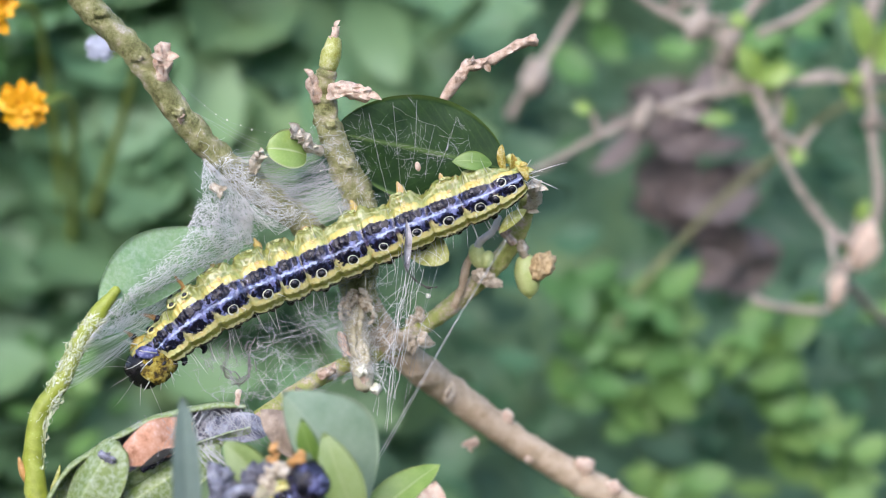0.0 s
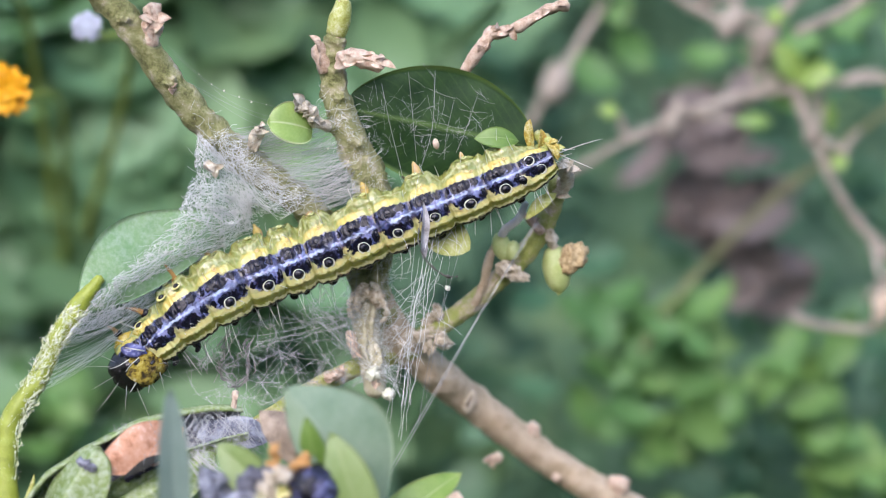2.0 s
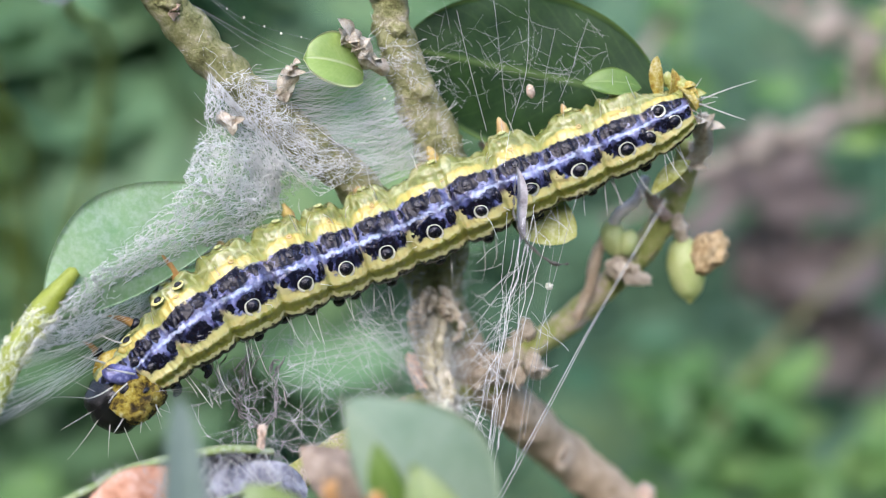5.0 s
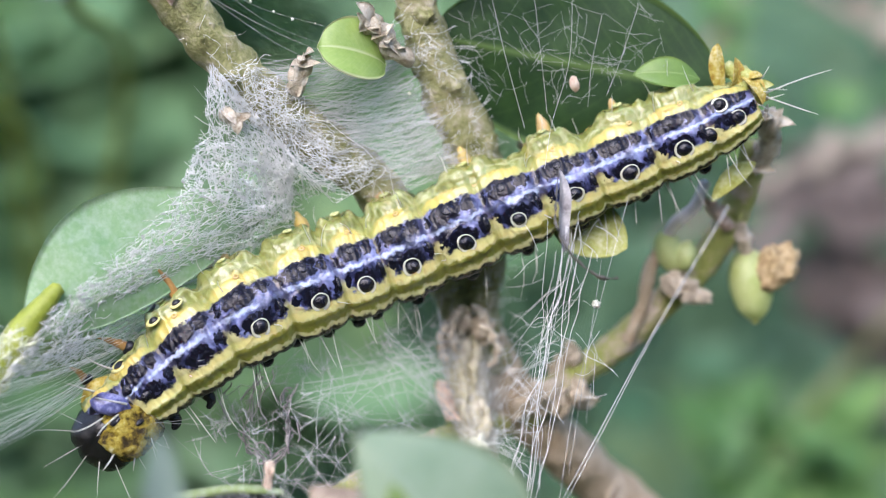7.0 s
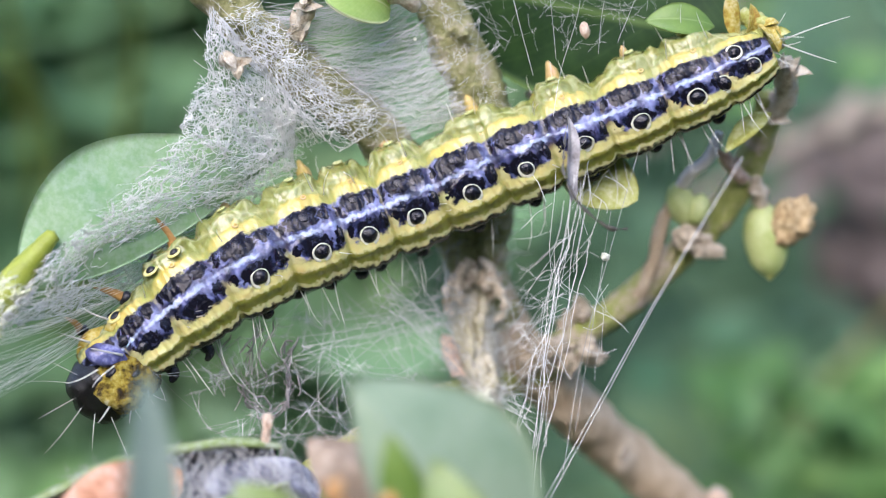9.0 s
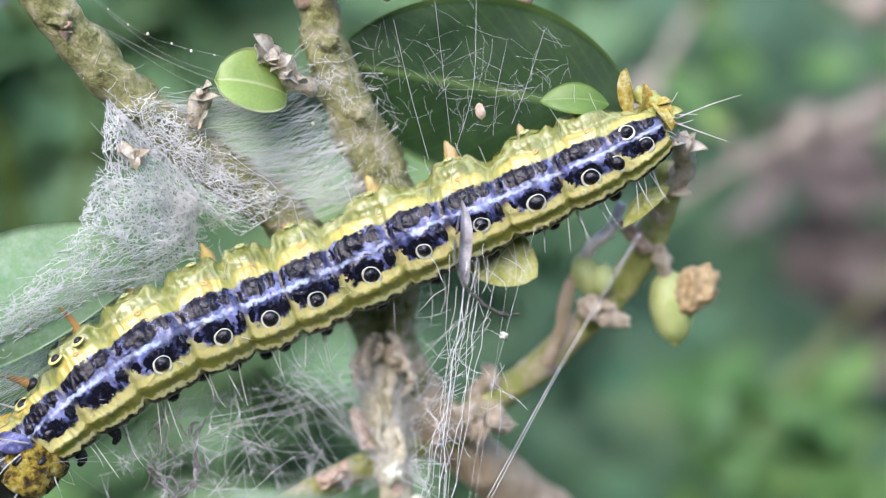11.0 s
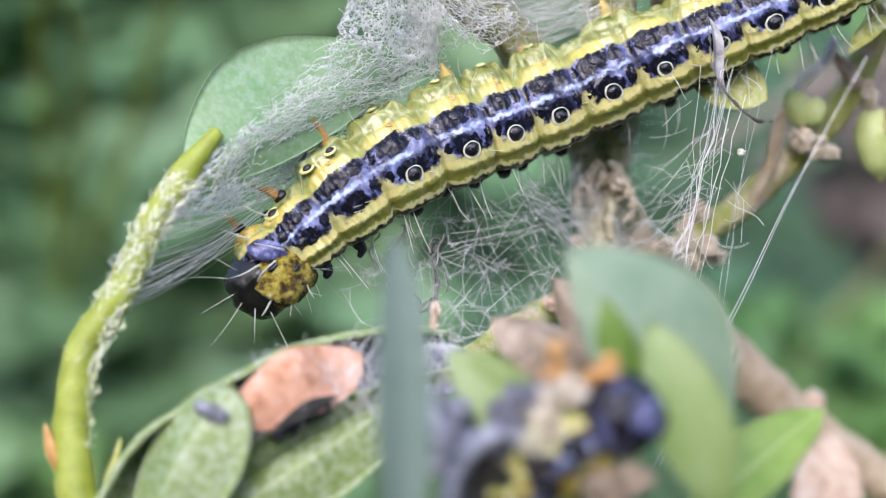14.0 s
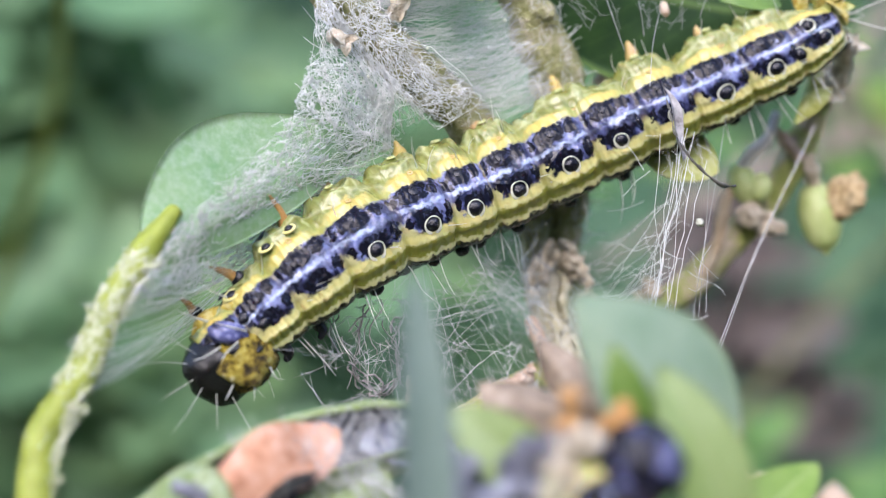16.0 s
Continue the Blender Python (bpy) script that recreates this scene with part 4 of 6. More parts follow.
def husk(points, size, material, label, seed=0, name="bud_husk", count=5):
    """A shrivelled bud: overlapping crumpled scales on a short core."""
    bm = bmesh.new()
    rng = random.Random(seed)
    path = spline(points, 4)
    tube(bm, points, [size * 0.5] * len(points), 8, 4, size * 0.25, 2.0 / size, seed)
    for i in range(count):
        p = path[rng.randrange(len(path))]
        d = (path[-1] - path[0]).normalized() + Vector((rng.uniform(-0.9, 0.9), rng.uniform(-0.9, 0.3), rng.uniform(-0.9, 0.9)))
        leaf(bm, p - d * 0.1 * size, p + d.normalized() * size * rng.uniform(0.8, 1.35), Vector((rng.uniform(-1, 1), -1, rng.uniform(-0.5, 1))), size * rng.uniform(0.45, 0.8), bow=size * 0.25, fold=0.4, thick=0.12, n=6, m=2, ripple=0.3, seed=seed + i)
    return part(name, bm, material, SHRUB, label)


def knots(points, size, material, label, seed=0, count=6, name="knot"):
    """A cluster of rounded, wrinkled dry bud bases along a line."""
    bm = bmesh.new()
    rng = random.Random(seed)
    path = spline(points, 5)
    for i in range(count):
        p = path[int(i / max(count - 1, 1) * (len(path) - 1))] + Vector((rng.gauss(0, 0.3), rng.gauss(0, 0.2), rng.gauss(0, 0.3))) * size
        s = size * rng.uniform(0.45, 0.8)
        blob(bm, p, (s, s, s * rng.uniform(1.0, 1.6)), (rng.gauss(0, 1), rng.gauss(0, 0.4), rng.gauss(0, 1)), 0.6, 2.2, 4, seed + i)
    return part(name, bm, material, SHRUB, label)


for i, (p, r) in enumerate((((-19.4, -3.7, 18.5), 0.75), ((-16.0, -2.5, 13.6), 0.8), ((-12.6, -1.0, 8.9), 0.7), ((-22.6, -4.6, 22.4), 0.8), ((-2.4, 1.2, 12.4), 0.7), ((-1.0, 1.6, 8.6), 0.75))):
    part("leaf_scar", blob(bmesh.new(), p, (r, r * 0.7, r), (0.3, -1, 0.2), 0.45, 1.6, 4, i * 3.0), BARK, SHRUB, "rough swollen leaf scar")
husk([(-2.7, 1.3, 17.0), (-2.5, 1.2, 18.2)], 0.9, DRY, "dry bud scales", 1, count=6)
part("bud", tube(bmesh.new(), [(-2.7, 1.2, 17.6), (-2.3, 1.1, 19.0), (-2.0, 1.0, 20.4)], [0.8, 0.95, 0.6], 12, 5, 0.06), YELLOW_HUSK, SHRUB, "yellow-green bud")
husk([(-2.1, 1.0, 20.2), (-1.9, 1.0, 21.3)], 0.65, PINK_DRY, "pink-brown dry bud tip", 2, count=4)
husk([(-3.5, 1.4, 14.6), (-4.2, 1.0, 16.6)], 1.2, DRY, "curled dry bud scale", 3, count=4)
husk([(-2.3, 0.8, 15.6), (-0.4, 0.0, 15.7), (1.2, -0.4, 15.2)], 1.4, PINK_DRY, "pink dry leaf remnant", 4, count=8)
husk([(-4.2, -0.4, 10.6), (-5.2, -1.4, 11.9)], 1.15, CREAM, "cream dry bud scales", 5, count=12)
husk([(-3.2, 0.4, 10.0), (-4.6, -0.8, 10.6)], 0.95, CREAM, "dry pink bud scales", 6, count=6)
husk([(-17.4, -3.0, 16.6), (-16.9, -3.3, 18.0), (-17.2, -3.4, 19.6)], 1.3, PINK_DRY, "brown dry bud on the stem", 7, count=12)
husk([(-9.4, -0.4, 8.2), (-8.6, -1.4, 9.8)], 0.95, CREAM, "pale pinkish dry bud on the stem", 8, count=9)
husk([(-15.8, -2.2, 12.6), (-15.6, -2.6, 13.4)], 0.7, DRY, "leaf scar on the stem", 9, count=4)
husk([(-13.0, -2.2, 7.0), (-12.2, -2.0, 6.6)], 0.8, CREAM, "dry bud caught in silk", 10, count=5)
husk([(9.4, 3.6, 16.6), (10.4, 3.4, 18.4)], 1.0, DRY, "crumpled dry leaf", 11, count=9)
husk([(10.2, 3.4, 17.8), (12.6, 3.2, 18.6), (15.0, 3.0, 20.0), (16.6, 2.8, 20.4)], 0.9, DRY, "crumpled dry leaf", 12, count=10)
husk([(16.2, 5.6, 4.4), (16.9, 3.8, 5.8), (16.5, 1.8, 7.0)], 1.25, CREAM, "dry curled flower remnants", 13, count=14)
for base_at, tip_at, wide, how in (((13.9, 1.0, 8.2), (13.5, 0.3, 10.9), 0.95, (-0.9, -1, 0)), ((14.1, 0.8, 8.4), (14.5, 0.0, 10.0), 0.8, (0.7, -1, 0.2)), ((14.6, 0.6, 9.2), (15.7, -0.1, 7.4), 0.9, (0.6, -1, 0.3)), ((15.0, 0.4, 8.8), (15.9, 0.2, 9.0), 0.5, (0, -1, 0.5))):
    leafed(base_at, tip_at, how, wide, FLAP, "orange-yellow open capsule flap", bow=0.35, fold=0.5, thick=0.2, ripple=0.5, blunt=0.5)
husk([(14.0, 0.9, 9.6), (15.4, 0.3, 8.8), (15.8, 0.6, 7.8)], 0.9, YELLOW_HUSK, "yellow open capsule husk", 15, count=5)
husk([(15.03, 6.20, 1.00), (13.83, 5.80, 2.40)], 0.7, DRY, "dry bud scale", 16, count=4)
knots([(3.8, 8.4, -9.4), (5.2, 7.4, -8.8), (7.0, 6.8, -8.2)], 0.85, KNOT_TAN, "tan dry bud cluster", 17, 7)
knots([(5.2, 8.2, -7.2), (6.6, 7.6, -6.4)], 0.8, KNOT_TAN, "tan dry bud cluster", 18, 5)
for i, (side, high, deep) in enumerate(((-1.4, -4.7, 5.3), (1.5, -5.0, 5.0), (-0.8, -4.1, 4.9), (1.0, -4.0, 5.5))):
    curl = [(0.2, deep + 0.6, high + 0.1), (side * 0.5, deep - 0.2, high + 0.5), (side, deep - 0.3, high - 0.3), (side * 1.1, deep, high - 1.3), (side * 0.75, deep + 0.3, high - 1.9)]
    part("curled_scale", tube(bmesh.new(), curl, [0.1, 0.22, 0.26, 0.2, 0.06], 8, 7, 0.24, 2.6, i * 7.0), CREAM if i % 2 else KNOT_TAN, SHRUB, "dry curled scale arching over the stub")
knots([(-0.8, 5.6, -5.0), (0.2, 5.2, -4.4), (1.1, 5.6, -5.2)], 0.6, KNOT_TAN, "dry node with curled scales", 19, 6)
husk([(-1.6, 5.6, -7.8), (-1.0, 5.4, -9.6)], 0.8, PINK_DRY, "dry curled scale beside the stub", 33, count=5)
husk([(0.7, 5.2, -11.6), (1.0, 5.0, -12.4)], 0.75, PINK_DRY, "dried bud tip", 20, count=6)
husk([(-8.2, 0.0, -14.6), (-9.0, -0.4, -15.2)], 0.95, DRY, "brown cut twig end", 21, count=6)
husk([(-3.4, 3.6, -11.6), (-2.0, 3.8, -11.0)], 0.8, DRY, "dry leaf scrap", 22, count=5)
knots([(12.33, 6.70, -2.41), (13.23, 6.60, -2.91)], 0.65, KNOT_TAN, "pale node", 23, 4)
stem("twig", [(9.37, 8.00, -5.51), (10.12, 7.30, -3.46), (10.52, 6.90, -1.41), (11.22, 6.60, 0.20)], [0.42, 0.4, 0.36, 0.32], BARK_TAN, "short tan twig beside the stem", 0.12, 24.0, 12)
part("bud", tube(bmesh.new(), [(-28.2, -8.6, -19.4), (-28.9, -8.8, -18.2), (-29.3, -8.9, -16.8)], [0.5, 0.42, 0.1], 8, 4, 0.08), ORANGE_TIP, SHRUB, "orange-brown pointed bud")
part("bud", tube(bmesh.new(), [(-26.4, -9.0, -21.0), (-26.0, -9.2, -19.4), (-25.6, -9.2, -17.4)], [0.5, 0.42, 0.1], 8, 4, 0.08), YELLOW_HUSK, SHRUB, "yellow pointed bud")
husk([(12.2, 17.5, -20.9), (11.1, 17.0, -21.4)], 0.9, PINK_DRY, "pale bud on the branch", 27, count=5)
stem("stalk", [(11.47, 6.40, 0.61), (11.97, 5.80, 1.40), (12.92, 5.60, 2.21), (13.53, 5.60, 3.61)], [0.34, 0.36, 0.34, 0.3], STALK_PALE, "pale hooked stalk", 0.03, 9.0, 10)
for c, s, axis in (((11.57, 6.60, -0.30), (0.85, 0.85, 1.25), (-0.3, 0, 1)), ((12.47, 6.20, -0.60), (0.65, 0.65, 0.9), (0.3, 0, 1))):
    part("bud", blob(bmesh.new(), c, s, axis, 0.06, 1.2, 3), BERRY, SHRUB, "green bud")
part("node", blob(bmesh.new(), (11.85, 6.50, -2.15), (0.75, 0.7, 0.7), (0, 0, 1), 0.4, 1.8, 4), KNOT_TAN, SHRUB, "tan bud base")
bm = bmesh.new()
blob(bm, (16.43, 7.55, -2.26), (1.25, 1.25, 2.1), (0.12, 0, -1), 0.06, 1.2, 4)
capsule = part("capsule", bm, BERRY, SHRUB, "pale green hanging seed capsule")
part("crown", tube(bmesh.new(), [(15.45, 6.80, 1.20), (15.85, 6.90, 0.51), (16.15, 7.10, -0.40)], [0.35, 0.55, 0.4], 10, 6, 0.3, 1.8, 3.0), KNOT_TAN, capsule, "dry brownish crown of the capsule")
part("tip", blob(bmesh.new(), (16.69, 7.50, -4.36), (0.22, 0.22, 0.2), (0, 0, 1), 0.2, 2.0, 2), YELLOW_HUSK, capsule)
single("frass_pellet", blob(bmesh.new(), (17.84, 6.70, -1.20), (1.15, 0.95, 1.4), (0.5, 0, 0.9), 0.32, 1.9, 4), FRASS, (17.84, 6.70, -1.20), "ochre crumbly frass pellet stuck to a capsule", "frass")
single("frass_crumb", blob(bmesh.new(), (5.75, 0.6, 8.7), (0.45, 0.2, 0.28), (1, 0, 0.1), 0.3, 2.0, 2), PINK_DRY, (5.75, 0.6, 8.7), "reddish crumb caught on silk", "crumb")

# the folded leaf bundle beside the green stem
ROLL = [(-25.6, -10.6, -21.6), (-23.2, -10.0, -19.0), (-19.9, -9.0, -17.1), (-16.3, -8.3, -15.2), (-12.3, -7.0, -14.2), (-9.4, -6.0, -13.8)]
rolled = part("leaf", gutter(bmesh.new(), ROLL, [1.6, 2.4, 2.6, 2.45, 2.1, 1.5], 66, 342, 0.3), LEAF_ROLLED, SHRUB, "rolled olive-green leaf, open along its side")
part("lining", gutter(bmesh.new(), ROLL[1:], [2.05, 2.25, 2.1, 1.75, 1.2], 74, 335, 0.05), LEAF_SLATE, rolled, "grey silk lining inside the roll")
leafed((-24.8, -11.4, -24.0), (-20.0, -11.6, -14.6), (-0.5, -0.85, 0.2), 5.4, LEAF_ROLLED, "rolled pale green leaf", bow=0.9, fold=-0.4, thick=0.4, widest=0.6, blunt=0.5, n=20, m=6)
leafed((-20.2, -11.2, -16.6), (-13.8, -9.4, -13.4), (-0.15, -0.95, 0.3), 3.6, LEAF_ORANGE, "dead orange-pink leaf patch", bow=0.5, fold=-0.2, thick=0.2, widest=0.55, blunt=0.5, ripple=1.1, n=22, m=7)
leafed((-13.0, -8.2, -14.6), (-7.4, -5.6, -14.6), (0.1, -0.8, 0.6), 3.0, LEAF_SLATE, "dried slate-grey leaf with silk", bow=0.3, fold=0.3, thick=0.25, widest=0.5, blunt=0.45, ripple=0.7, n=18, m=6)
husk([(-21.6, -12.0, -15.6), (-20.8, -12.2, -16.0)], 0.7, LEAF_SLATE, "purple-grey leaf scrap", 30, count=5, name="leaf_scrap")
husk([(-18.0, -11.6, -17.2), (-15.4, -10.8, -15.9)], 0.5, BLACK_SHINY, "dark frass row along the fold", 31, count=6, name="leaf_scrap")
husk([(-10.2, -6.6, -12.4), (-10.0, -6.6, -11.0)], 0.5, PINK_DRY, "orange scrap standing on the fold", 32, count=3, name="leaf_scrap")

leafed((-21.5, -11.2, -22.0), (-11.4, -8.8, -15.6), (0.1, -0.9, 0.45), 4.4, LEAF_ROLLED, "rolled olive leaf under the open fold", bow=0.7, fold=-0.35, thick=0.35, widest=0.5, blunt=0.45, n=22, m=6)
# no hole is cut: a dark piece stands for its shaded inside
leafed((-18.4, -11.9, -17.2), (-14.9, -11.0, -15.3), (-0.3, -0.95, 0.2), 1.1, SCRAP_HOLE_DARK, "dark piece standing for the shaded inside of a bite hole", bow=0.1, thick=0.2, ripple=0.9, blunt=0.9, widest=0.6, skew=0.4)
# silk felt on the stub and its node
for i, (a, b) in enumerate([((-0.9, 6.5, -3.4), (-0.7, 5.9, -6.4)), ((0.3, 6.0, -4.6), (0.5, 5.2, -8.2)), ((-0.4, 5.6, -7.2), (0.1, 4.9, -10.2)), ((0.9, 5.4, -8.8), (1.1, 4.8, -12.0)), ((1.0, 6.2, -2.0), (1.5, 6.2, -5.0))]):
    a, b = Vector(a), Vector(b)
    part("silk_crust", tube(bmesh.new(), [a, a.lerp(b, 0.33) + Vector((0.14, 0, 0)), a.lerp(b, 0.66) - Vector((0.12, 0, 0)), b], [0.12, 0.3, 0.26, 0.1], 10, 6, 0.3, 2.2, i + 40), BARK_WEBBED, SHRUB, "whitish silk felt on the stub")

# a crust of silk on the side of the fresh stem, in short overlapping strips
CRUST_LINE = [Vector(p) for p in ((-28.0, -8.5, -19.4), (-27.75, -7.6, -14.2), (-26.0, -6.6, -10.3), (-24.6, -5.8, -7.4), (-22.9, -5.2, -4.6))]
crust_rng = random.Random(23)
bm = bmesh.new()
for i in range(300):
    at = 3.9 * (1 - crust_rng.random() ** 1.4)
    k, f = int(at), at % 1.0
    flow = (CRUST_LINE[k + 1] - CRUST_LINE[k]).normalized()
    across = flow.cross(Vector((0, -1, 0))).normalized()
    side = noise.noise(Vector((at * 1.9, 3.1, 0)))
    turn = crust_rng.gauss(0.8, 0.25) if at < 2.2 and side < 0.12 else crust_rng.uniform(-1.1, 1.2)
    a = CRUST_LINE[k].lerp(CRUST_LINE[k + 1], f) + (across * math.sin(turn) + Vector((0, -1, 0)) * math.cos(turn)) * 0.8
    b = a + flow * crust_rng.uniform(0.3, 0.9) + across * crust_rng.gauss(0, 0.2)
    w = crust_rng.uniform(0.04, 0.085)
    tube(bm, [a, a.lerp(b, 0.5) + across * crust_rng.gauss(0, 0.1), b], [w * 0.5, w, w * 0.4], 6, 3, 0.1, 2.6, i * 1.7)
part("silk_crust", bm, CRUST, SHRUB, "whitish crust of silk crumbs on the fresh stem")

# the leaves close in front, on a twig of their own
stem("twig", [(30, 2, -47), (12, -14, -40), (2, -20, -30), (-2, -21.5, -21), (-5, -20.5, -17)], [1.2, 1.1, 1.0, 0.9, 0.5], BARK_TAN, "tan twig with leaves", 0.15, 11.0)
stem("twig", [(2, -20, -30), (-8, -23, -27), (-12, -26, -20)], [0.8, 0.7, 0.5], GREEN_STEM, "thin green twig", 0.1, 12.0)
leafed((-12.2, -26.0, -21.0), (-12.4, -27.2, -7.2), (0.35, -1, 0.05), 2.3, LEAF_BLUE, "narrow blue-green leaf", bow=0.4, fold=0.3, thick=0.3, widest=0.5, blunt=0.6)
leafed((1.9, -19.4, -18.0), (-5.0, -21.2, -8.1), (0.3, -0.9, 0.3), 5.0, LEAF_GREY, "broad pale blue-green leaf", bow=0.8, fold=-0.2, thick=0.35, widest=0.5, blunt=0.85, n=24, m=8, skew=1.95)
leafed((1.4, -22.4, -19.4), (-1.6, -22.1, -11.2), (0.1, -1, 0.2), 3.5, LEAF_YOUNG, "bright green young leaf", bow=0.5, fold=0.2, thick=0.3)
leafed((-2.0, -20.6, -15.4), (-3.4, -21.6, -10.2), (-0.2, -1, 0.2), 1.9, LEAF_MID, "green leaf curled under a broader one", bow=0.4, fold=0.3, thick=0.3)
leafed((-5.6, -20.6, -16.6), (-10.0, -19.6, -12.6), (-0.2, -1, 0.3), 3.0, LEAF_YOUNG, "yellow-green young leaf", bow=0.3, fold=0.2, thick=0.3)
leafed((-7.0, -20.6, -20.5), (-11.2, -20.0, -14.2), (0.2, -1, 0.3), 3.2, LEAF_SLATE, "dried slate-blue leaf", bow=0.5, fold=-0.2, thick=0.3, ripple=0.6)
leafed((0.6, -17.0, -21.5), (8.0, -13.6, -15.9), (-0.2, -0.8, 0.6), 3.4, LEAF_BRIGHT, "bright green leaf with brown tip", bow=0.6, fold=0.3, thick=0.3)
leafed((6.4, -17.2, -22.5), (7.6, -16.4, -16.6), (0.2, -1, 0.2), 3.4, PINK_DRY, "brown dried leaf", bow=0.4, fold=0.2, thick=0.25, ripple=0.6)
leafed((-1.8, -14.6, -15.5), (-7.6, -12.2, -11.6), (0.2, -0.9, 0.5), 3.6, SCRAP_BROWN, "brown crumpled webbed leaf", bow=0.9, fold=-0.5, thick=0.25, ripple=1.0, n=18, m=6)
leafed((-1.0, -13.6, -15.0), (-4.6, -11.6, -9.6), (-0.5, -0.9, 0.3), 2.4, SCRAP_BROWN, "brown crumpled webbed leaf", bow=0.6, fold=-0.5, thick=0.25, ripple=1.0)

part("leaf_scrap", tube(bmesh.new(), [(-10.3, -22.0, -19.6), (-9.8, -22.2, -17.6), (-9.0, -22.3, -16.4), (-7.8, -22.3, -16.0), (-6.8, -22.4, -16.3), (-6.3, -22.5, -16.7)], [0.4, 0.5, 0.5, 0.48, 0.55, 0.3], 10, 7, 0.12, 1.4, 8.0), LEAF_SLATE, SHRUB, "arched blue-grey leaf curl")
part("leaf_scrap", blob(bmesh.new(), (-6.5, -22.9, -16.1), (0.85, 0.4, 0.55), (1, 0, -0.3), 0.3, 1.4, 3, 4.0), BARK_WEBBED, SHRUB, "greyish silk-covered scrap")
for i, (p, q, r, m, what) in enumerate([((-7.4, -21.6, -15.2), (-6.2, -22.2, -14.2), 1.0, LEAF_SLATE, "grey webbed leaf scrap"), ((-5.9, -22.4, -13.6), (-5.3, -22.8, -12.6), 0.85, ORANGE_TIP, "orange-brown leaf scrap"), ((-4.2, -22.6, -13.6), (-3.2, -22.8, -13.0), 0.85, ORANGE_TIP, "orange-brown leaf scrap"),
                                     ((-8.6, -21.2, -18.4), (-7.6, -21.6, -17.4), 1.1, SCRAP_HOLE_DARK, "dark webbed leaf scrap"), ((-6.0, -22.4, -15.4), (-5.0, -22.8, -14.2), 1.0, CREAM, "pale webbed leaf scrap"), ((-8.0, -21.6, -19.8), (-6.6, -22.0, -18.8), 1.2, SCRAP_HOLE_DARK, "dark webbed leaf scrap"),
                                     ((-3.8, -22.8, -18.8), (-2.6, -23.2, -17.8), 1.1, SCRAP_BROWN, "brown dried leaf scrap"), ((-4.4, -20.4, -12.6), (-3.0, -20.6, -11.8), 1.0, SCRAP_BROWN, "brown dried leaf scrap"), ((-10.6, -20.6, -17.0), (-10.0, -21.0, -15.0), 0.9, LEAF_SLATE, "blue-grey leaf scrap")]):
    knots([p, q], r * (0.5 if m is ORANGE_TIP else 0.9), m, what, 50 + i, 5, "leaf_scrap")


# ---- silk ----
def on(line, s):
    """The point at the share s of a polyline."""
    x = min(max(s, 0), 0.9999) * (len(line) - 1)
    i = int(x)
    return Vector(line[i]).lerp(Vector(line[i + 1]), x - i)


def jitter(rng, r):
    return Vector((rng.gauss(0, r), rng.gauss(0, r), rng.gauss(0, r)))


def silk_sheet_material(name, low, high, most):
    """Matted silk: fibres with gaps between them."""
    k = Nodes(name)
    c = k.coords()
    fibre = k.add("ShaderNodeTexVoronoi", Scale=2.4)
    fibre.feature = "DISTANCE_TO_EDGE"
    warp = k.add("ShaderNodeMix")
    warp.data_type = "VECTOR"
    warp.inputs[0].default_value = 0.35
    n3 = k.add("ShaderNodeTexNoise", Scale=1.3, Detail=3.0)
    k.join(c, n3.inputs["Vector"])
    k.join(c, warp.inputs[4])
    k.join(n3.outputs["Color"], warp.inputs[5])
    k.join(warp.outputs[1], fibre.inputs["Vector"])
    web = k.math("SUBTRACT", 1, k.math("MULTIPLY", fibre.outputs["Distance"], 9.0), clamp=True)
    dense = k.ramp(k.noise(c, 0.35, 4), [(low, (0, 0, 0)), (high, (1, 1, 1))])
    alpha = k.math("MULTIPLY", k.math("MULTIPLY_ADD", web, 0.7, 0.3), k.math("MULTIPLY", dense, most))
    k.base((0.9, 0.91, 0.9), 0.6, 0.3)
    k.bump(web, 0.6, 0.0001)
    k.join(alpha, k.b.inputs["Alpha"])
    return k.m


SHEET = silk_sheet_material("silk_sheet", 0.36, 0.72, 0.09)
SHEET_THIN = silk_sheet_material("silk_sheet_thin", 0.34, 0.72, 0.12)


def sheet(bm, a, b, bulge=(0, -0.5, 0), n=26, m=14, ripple=0.35):
    """A thin skin of silk drawn between two lines."""
    grid = []
    for i in range(n + 1):
        row = []
        for j in range(m + 1):
            s, t = i / n, j / m
            q = on(a, s).lerp(on(b, s), t) + Vector(bulge) * 4 * t * (1 - t)
            q += Vector((0, -1, 0)) * ripple * noise.noise(q * 0.6)
            row.append(bm.verts.new(q))
        grid.append(row)
    for i in range(n):
        for j in range(m):
            bm.faces.new((grid[i][j], grid[i + 1][j], grid[i + 1][j + 1], grid[i][j + 1]))
    return bm


def weave(st, rng, a, b, count, radius=(0.018, 0.035), spread=0.35, drift=0.12, wave=0.4, bulge=(0, -0.5, 0), n=9):
    """Threads from one line across to another, wavering."""
    for i in range(count):
        s = rng.random()
        p, q = on(a, s) + jitter(rng, spread), on(b, min(max(s + rng.gauss(0, drift), 0), 1)) + jitter(rng, spread)
        path = []
        k = rng.random() * 50
        for j in range(n + 1):
            t = j / n
            v = p.lerp(q, t) + Vector(bulge) * 4 * t * (1 - t) * rng.uniform(0.8, 1.2)
            v += noise.noise_vector(v * 0.45 + Vector((k, 0, k))) * wave
            path.append(v)
        st.add(path, rng.uniform(*radius))


